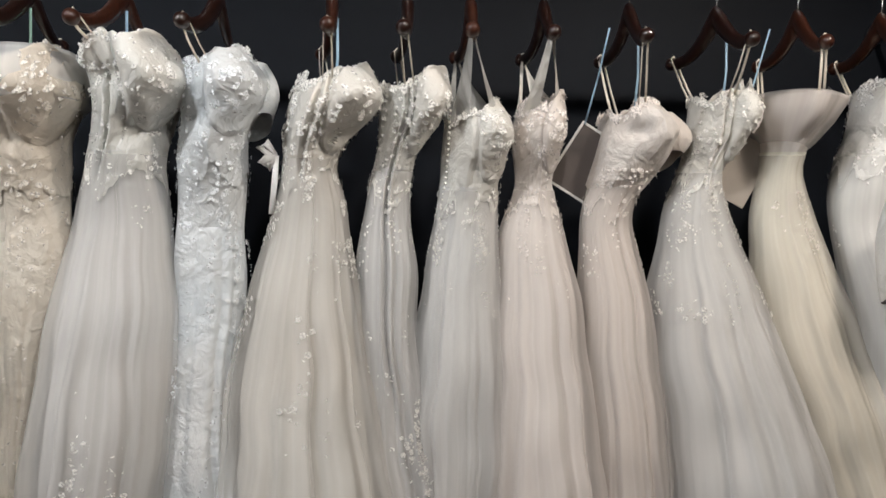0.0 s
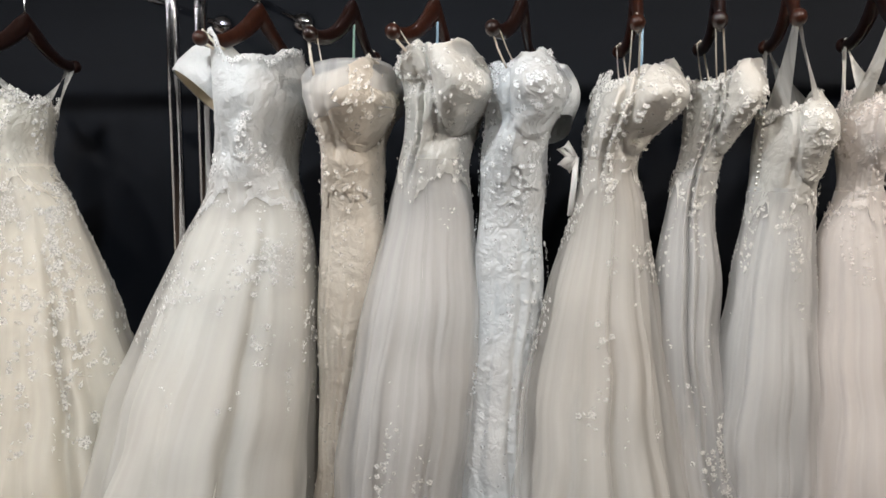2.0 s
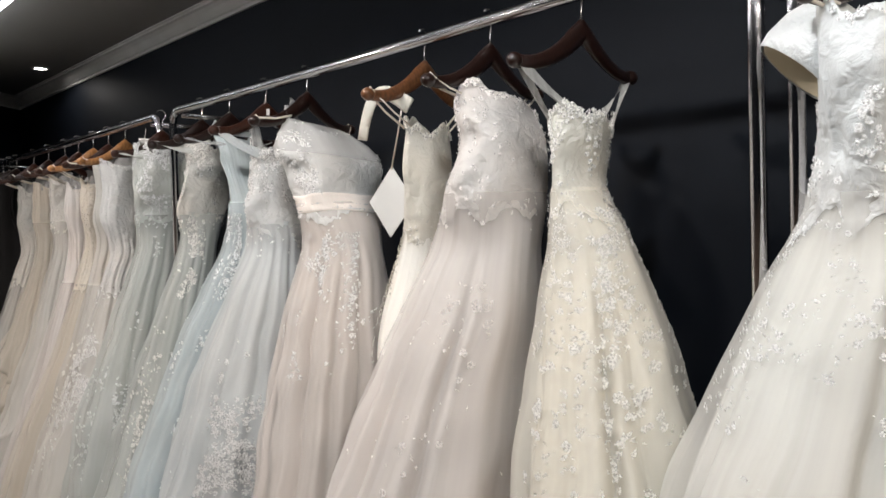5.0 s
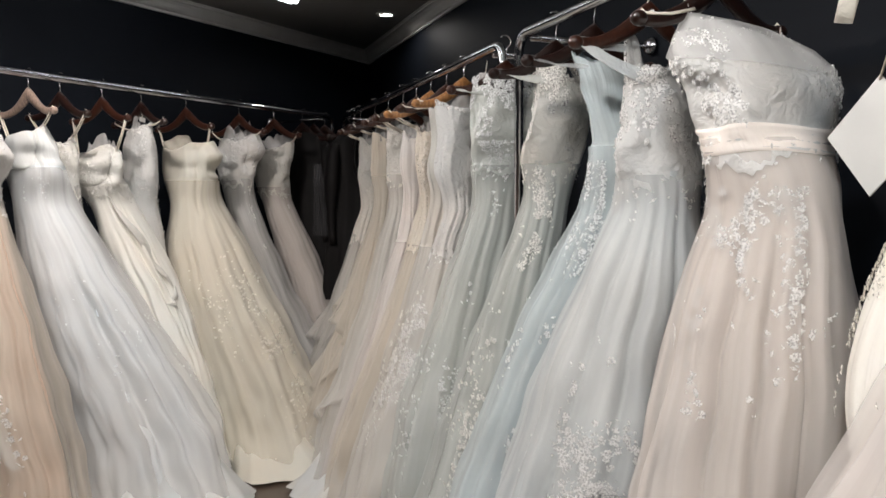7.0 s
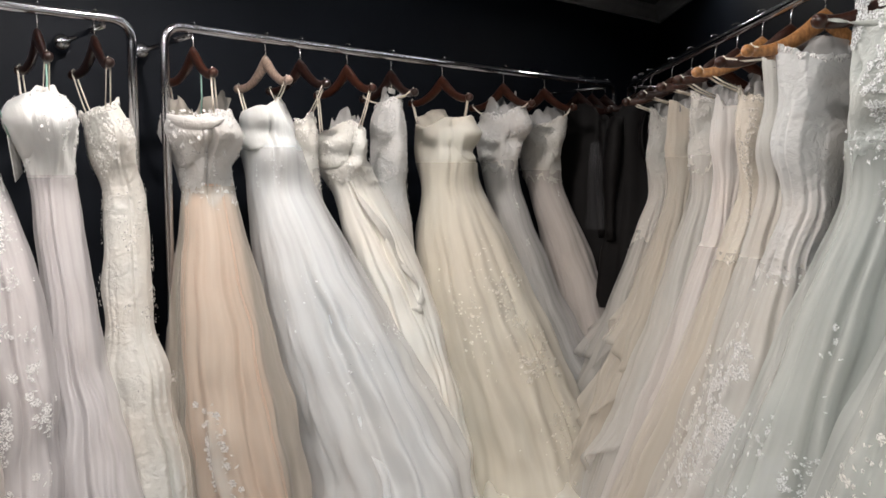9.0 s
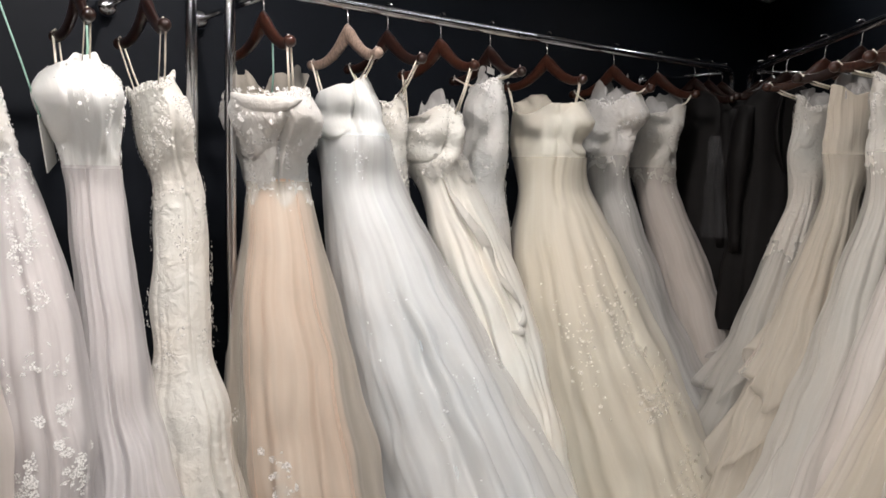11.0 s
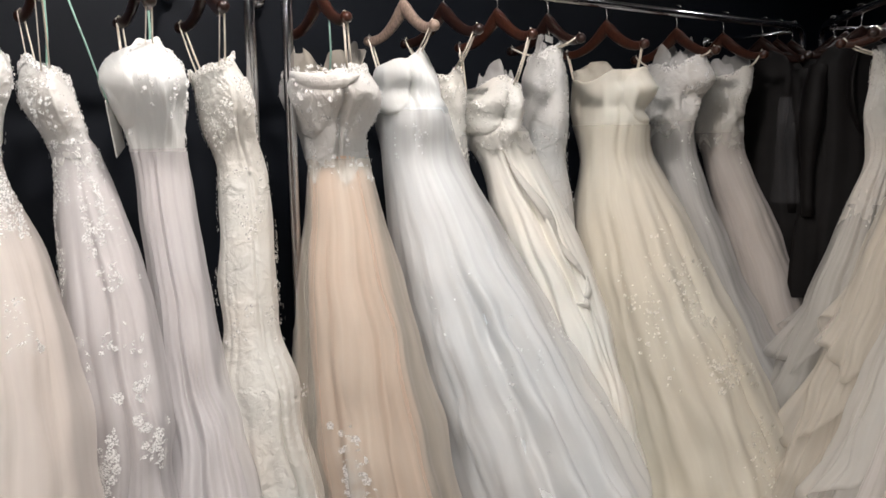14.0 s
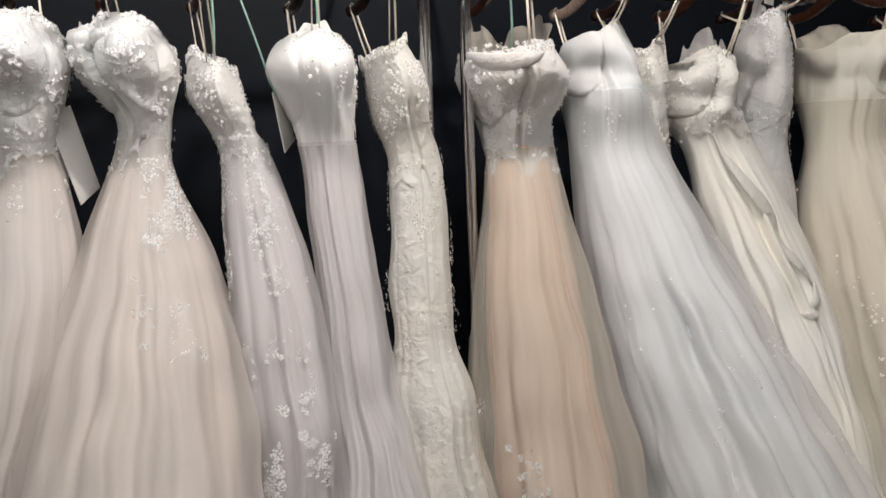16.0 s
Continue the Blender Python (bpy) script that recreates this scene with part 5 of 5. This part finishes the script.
dress("blush-grey tulle dress with an off-shoulder lace edge", "W", [(1.737, 1.933, 0.072), (1.617, 1.896, 0.065), (1.474, 1.918, 0.079), (1.200, 2.011, 0.103), (1.000, 2.060, 0.106), (0.800, 2.092, 0.103), (0.600, 2.109, 0.093), (0.350, 2.106, 0.073), (0.070, 2.106, 0.073)],
      full=1.2, seed=37, bust=((1.5, .6, .12), ), crumple=2.4, skirt=("blush", "tulle"), bodice=("grey", "lace"), petticoat="blush", face=1.2, folds=9, amp=.07, wisps=((-1.2, .9, .105), (2.2, 3.9, .085)), yaw=4, tone="red", lace=((1.72, 1.6, .6, 1.0, 90, .014), (1.5, 1.2, 1.2, .5, 70, .011)))
dress("slim ivory lace mermaid dress flaring below the knee", "W", [(1.669, -0.228, 0.054), (1.601, -0.199, 0.063), (1.504, -0.187, 0.067), (1.390, -0.149, 0.063), (1.219, -0.151, 0.070), (1.076, -0.157, 0.074), (0.931, -0.159, 0.072), (0.814, -0.152, 0.101), (0.666, -0.141, 0.108), (0.514, -0.118, 0.111), (0.070, -0.084, 0.116)],
      full=0.5, seed=38, slits=((1.6, 1.6, .8, 0, .08), (2.4, .8, .1, 0, .06)), skirt=("ivory", "lace"), bodice=("ivory", "lace"), face=.8, folds=9, amp=.05, yaw=-1, tone="dark", lace=((1.62, .75, 1.5, 2.0, 560, .013), ))
dress("strapless white dress with a plain draped skirt", "W", [(1.694, -0.397, 0.050), (1.642, -0.401, 0.101), (1.576, -0.396, 0.100), (1.509, -0.379, 0.079), (1.427, -0.368, 0.063), (1.200, -0.351, 0.065), (1.000, -0.338, 0.069), (0.800, -0.329, 0.077), (0.600, -0.312, 0.110), (0.350, -0.300, 0.135), (0.070, -0.300, 0.140)],
      full=0.5, seed=39, cord="green", bust=((2.95, .62, .05), ), slits=((2.1, 1.6, .1, -.05, .18), (2.7, 1.5, .3, -.2, .14), (1.6, 1.0, .1, 0, .08)), hollows=((1.0, .5, .4, .25, -.25, 0), (1.7, .4, .1, .4, .08, 0), ), skirt=("lilac", "tulle"), bodice=("white", "tulle"), face=1.8, folds=7, amp=.09, yaw=-2, tone="dark", lace=((1.68, 1.4, 1.6, 2.0, 180, .012), ))
dress("slim ivory dress covered in raised petal lace", "W", [(1.642, -0.633, 0.043), (1.579, -0.628, 0.058), (1.515, -0.614, 0.059), (1.448, -0.571, 0.044), (1.200, -0.538, 0.085), (1.000, -0.521, 0.103), (0.800, -0.512, 0.105), (0.600, -0.512, 0.093), (0.350, -0.514, 0.093), (0.070, -0.514, 0.093)],
      full=0.6, seed=40, cord="green", slits=((1.8, 1.4, .1, 0, .12), ), skirt=("lilac", "tulle"), bodice=("white", "lace"), face=2.6, folds=7, amp=.06, yaw=-1, tone="red", lace=((1.6, 1.4, 1.9, 2.4, 140, .012), (1.46, .95, 2.6, 1.2, 330, .018), (1.46, .95, 1.4, .6, 160, .018), (.95, .5, 2.3, .5, 14, .034), (.9, .5, 1.3, .4, 14, .034)))
dress("strapless white lace dress with a full rose-grey tulle skirt", "W", [(1.714, -0.825, 0.066), (1.666, -0.810, 0.094), (1.581, -0.801, 0.096), (1.519, -0.784, 0.062), (1.456, -0.790, 0.044), (1.381, -0.796, 0.062), (1.200, -0.807, 0.132), (1.000, -0.824, 0.190), (0.800, -0.845, 0.227), (0.600, -0.864, 0.241), (0.350, -0.877, 0.250), (0.070, -0.877, 0.250)],
      full=0.8, seed=41, drape=((3.2, 1.6, 1.70, 1.685, .035, .020), ), bust=((2.85, .55, .15), (1.5, .5, .10)), slits=((2.2, 1.7, 1.45, 0, .14), (2.1, 1.3, .1, 0, .06), (1.7, 1.3, .1, -.1, .06), (2.6, 1.3, .1, .1, .06), (1.3, 1.3, .1, -.1, .05)), sheer=.034, crumple=2.4, hollows=((1.4, .45, .4, .16, -.20, 0), ), skirt=("blush", "tulle"), bodice=("white", "lace"), face=1.2, folds=15, amp=.07, yaw=3, tone="red", lace=((1.71, 1.36, 2.1, 2.6, 520, .015), (1.42, 1.0, .95, .6, 260, .022)))
dress("rose tulle dress with a beaded white lace bodice", "W", [(1.699, -1.033, 0.089), (1.642, -1.026, 0.106), (1.548, -1.027, 0.091), (1.454, -1.037, 0.073), (1.406, -1.034, 0.076), (1.200, -1.047, 0.107), (1.000, -1.083, 0.111), (0.800, -1.141, 0.089), (0.600, -1.189, 0.075), (0.350, -1.228, 0.075), (0.070, -1.228, 0.075)],
      full=0.6, seed=42, bust=((1.5, .6, .15), ), hollows=((1.6, .5, .4, .2, -.2, .2), ), skirt=("rose", "tulle"), bodice=("white", "lace"), face=1.2, folds=13, amp=.07, yaw=0, tone="dark", lace=((1.70, 1.3, 1.5, 2.4, 420, .015), ))


# ---- cards and tags ----
def hang_card(rack, s, d, z, w, h, lean, turn, label, mat=CARD, border=None, cord=None):
    """A stiff sample card on a cord; lean turns it in its own plane."""
    th = empty("sample_card", rack_pose(rack, s, z) @ pose(0, -d, 0, 0, lean, turn), label, "card", "cards on the dresses")
    bm = bmesh.new()
    box(bm, -w / 2, -0.0015, -h / 2, w / 2, 0.0015, h / 2, 0.0008)
    part("panel", bm, mat, th, smooth=False)
    if border:
        for x0, z0, x1, z1 in ((-w / 2, -h / 2, w / 2, -h / 2 + 0.006), (-w / 2, h / 2 - 0.006, w / 2, h / 2), (-w / 2, -h / 2 + 0.006, -w / 2 + 0.006, h / 2 - 0.006), (w / 2 - 0.006, -h / 2 + 0.006, w / 2, h / 2 - 0.006)):
            bm = bmesh.new()
            box(bm, x0, -0.003, z0, x1, 0.003, z1, 0.001)
            part("border", bm, border, th, "pale edge strip", False)
    if cord:
        m = th.matrix_world.inverted() @ rack_pose(rack)
        bm = bmesh.new()
        a = Vector((-w / 2 + 0.008, -0.003, h / 2 - 0.006))
        sweep(bm, [a, a.lerp(m @ Vector(cord[0]), 0.5) + Vector((0.003, 0, 0)), m @ Vector(cord[0])], 0.0022, 6)
        part("cord", bm, cord[1], th, "thin ribbon cord")
    return th


hang_card("N", -2.19, -0.02, 1.512, 0.145, 0.15, 48, 0, "white sample card hanging among the dresses", cord=((-2.10, 0, 1.80), RIBBON))
hang_card("N", 0.61, -0.01, 1.515, 0.115, 0.165, 32, -10, "clear-edged sample card with a dark photo panel", CARD_GREY, CARD, ((0.66, 0.0, 1.83), RIBBON_BLUE))
hang_card("N", 1.005, -0.02, 1.505, 0.115, 0.16, 28, -6, "plain grey sample card hanging on a blue ribbon", plain("card_beige", (0.40, 0.36, 0.32), 0.5), None, ((1.06, 0.0, 1.84), RIBBON_BLUE))
hang_card("W", -0.93, 0.0, 1.43, 0.085, 0.20, -24, 60, "white sample card between the gowns", CARD, None, ((-0.97, 0, 1.80), RIBBON))
hang_card("W", -0.47, -0.02, 1.50, 0.075, 0.15, -22, 60, "pale sample card on a green ribbon", CARD, None, ((-0.57, 0, 1.82), RIBBON_GREEN))


# ---- dark suits by the corner ----
def suit(rack, s, yaw, seed, tone="dark"):
    """A hanging jacket: shoulders, sleeves, lapel and trousers below."""
    th = empty("suit_jacket", rack_pose(rack), "black wool suit jacket on a wooden hanger by the corner", "jacket", "suits by the corner")
    hanger(rack, s, yaw, tone)
    rnd = random.Random(seed)
    rot = Matrix.Rotation(radians(yaw), 4, "Z")
    rows = []
    n = 40
    for i in range(26):
        v = i / 25
        z = 1.80 - 1.0 * v
        if v < 0.09:
            w, t = 0.06 + 0.125 * (v / 0.09) ** 0.7, 0.03 + 0.035 * v / 0.09
            z = 1.825 - 0.10 * (v / 0.09) ** 1.6
        else:
            w, t = 0.185 - 0.03 * math.sin(math.pi * min(1, (v - 0.09) * 1.6)) + 0.03 * v, 0.065 + 0.025 * v
        row = []
        for k in range(n):
            q = 2 * math.pi * k / n
            f = 1 + 0.12 * math.sin(5 * q + 3 * v + seed) * v + 0.07 * math.sin(9 * q + seed + 2 * v)
            row.append(rot @ Vector((t * f * math.cos(q), w * f * math.sin(q), z)) + Vector((s, 0, 0)))
        rows.append(row)
    part("jacket_body", tube_mesh(rows), SUIT, th)
    for sgn in (-1, 1):
        bm = bmesh.new()
        pts = [rot @ Vector((0.01 + 0.02 * v, sgn * (0.165 + 0.03 * math.sin(v * 2.2)), 1.735 - 0.60 * v)) + Vector((s, 0, 0)) for v in (i / 12 for i in range(13))]
        sweep(bm, pts, [0.045 + 0.020 * math.sin(math.pi * min(1, i / 8)) - 0.012 * i / 12 + 0.004 * rnd.uniform(-1, 1) for i in range(13)], 14, 0.75)
        part("sleeve", bm, SUIT, th)
        bm = bmesh.new()
        pts = [rot @ Vector((0.060 + 0.02 * v, sgn * (0.035 + 0.045 * math.sin(v * math.pi) - 0.03 * v), 1.795 - 0.36 * v)) + Vector((s, 0, 0)) for v in (i / 8 for i in range(9))]
        sweep(bm, pts, [0.014, 0.022, 0.028, 0.033, 0.036, 0.034, 0.026, 0.015, 0.006], 8, 0.3)
        part("lapel", bm, SUIT, th)
    rows = []
    for i in range(14):
        v = i / 13
        rows.append([rot @ Vector(((0.05 + 0.004 * math.sin(4 * v)) * math.cos(q) * (1 + 0.1 * math.sin(6 * q)), 0.13 * (1 - 0.25 * v) * math.sin(q), 0.95 - 0.75 * v)) + Vector((s, 0, 0)) for q in (2 * math.pi * k / 24 for k in range(24))])
    part("trousers", tube_mesh(rows), SUIT, th)


for i, (r, s, y) in enumerate((("W", 2.20, 4), ("W", 2.31, -3), ("W", 2.42, 5), ("N", -6.20, 4), ("N", -6.06, -6), ("N", -5.90, 5))):
    suit(r, s, y, i + 2)


# ---- clear cover beside the suits ----
def plastic_cover(rack, s, z_hi, z_lo):
    th = empty("plastic_cover", rack_pose(rack), "crumpled clear plastic garment cover hanging beside the dark suits", "garment cover")
    rows = []
    for i in range(22):
        v = i / 21
        z = z_hi + (z_lo - z_hi) * v
        w = 0.018 + 0.022 * v
        rows.append([Vector((s + 0.03 * v + w * math.cos(q) * (1 + 0.3 * noise.noise(Vector((q, v * 6, 2)))), -0.16 + 1.6 * w * math.sin(q) * (1 + 0.3 * noise.noise(Vector((q, v * 7, 8)))), z)) for q in (2 * math.pi * k / 20 for k in range(20))])
    part("film", tube_mesh(rows), PLASTIC, th)


plastic_cover("W", 2.14, 1.62, 1.18)


# ---- small things on the rails ----
def size_tag(rack, s, z, turn):
    th = empty("hanger_tag", rack_pose(rack, s, z) @ pose(0, -0.012, 0, 0, 4, turn), "small white paper tag tied to a hanger", "tag", "hanger tags")
    bm = bmesh.new()
    box(bm, -0.026, -0.001, -0.011, 0.026, 0.001, 0.011, 0.0006)
    part("paper", bm, CARD, th, smooth=False)
    bm = bmesh.new()
    sweep(bm, [(0, 0, 0.010), (0.002, 0.004, 0.035), (0, 0.010, 0.055)], 0.0012, 6)
    part("string", bm, RIBBON, th, "thin string")


for r, s, z, turn in (("N", -2.84, 1.853, 20), ("N", -3.87, 1.856, 40), ("W", 0.965, 1.80, 20)):
    size_tag(r, s, z, turn)
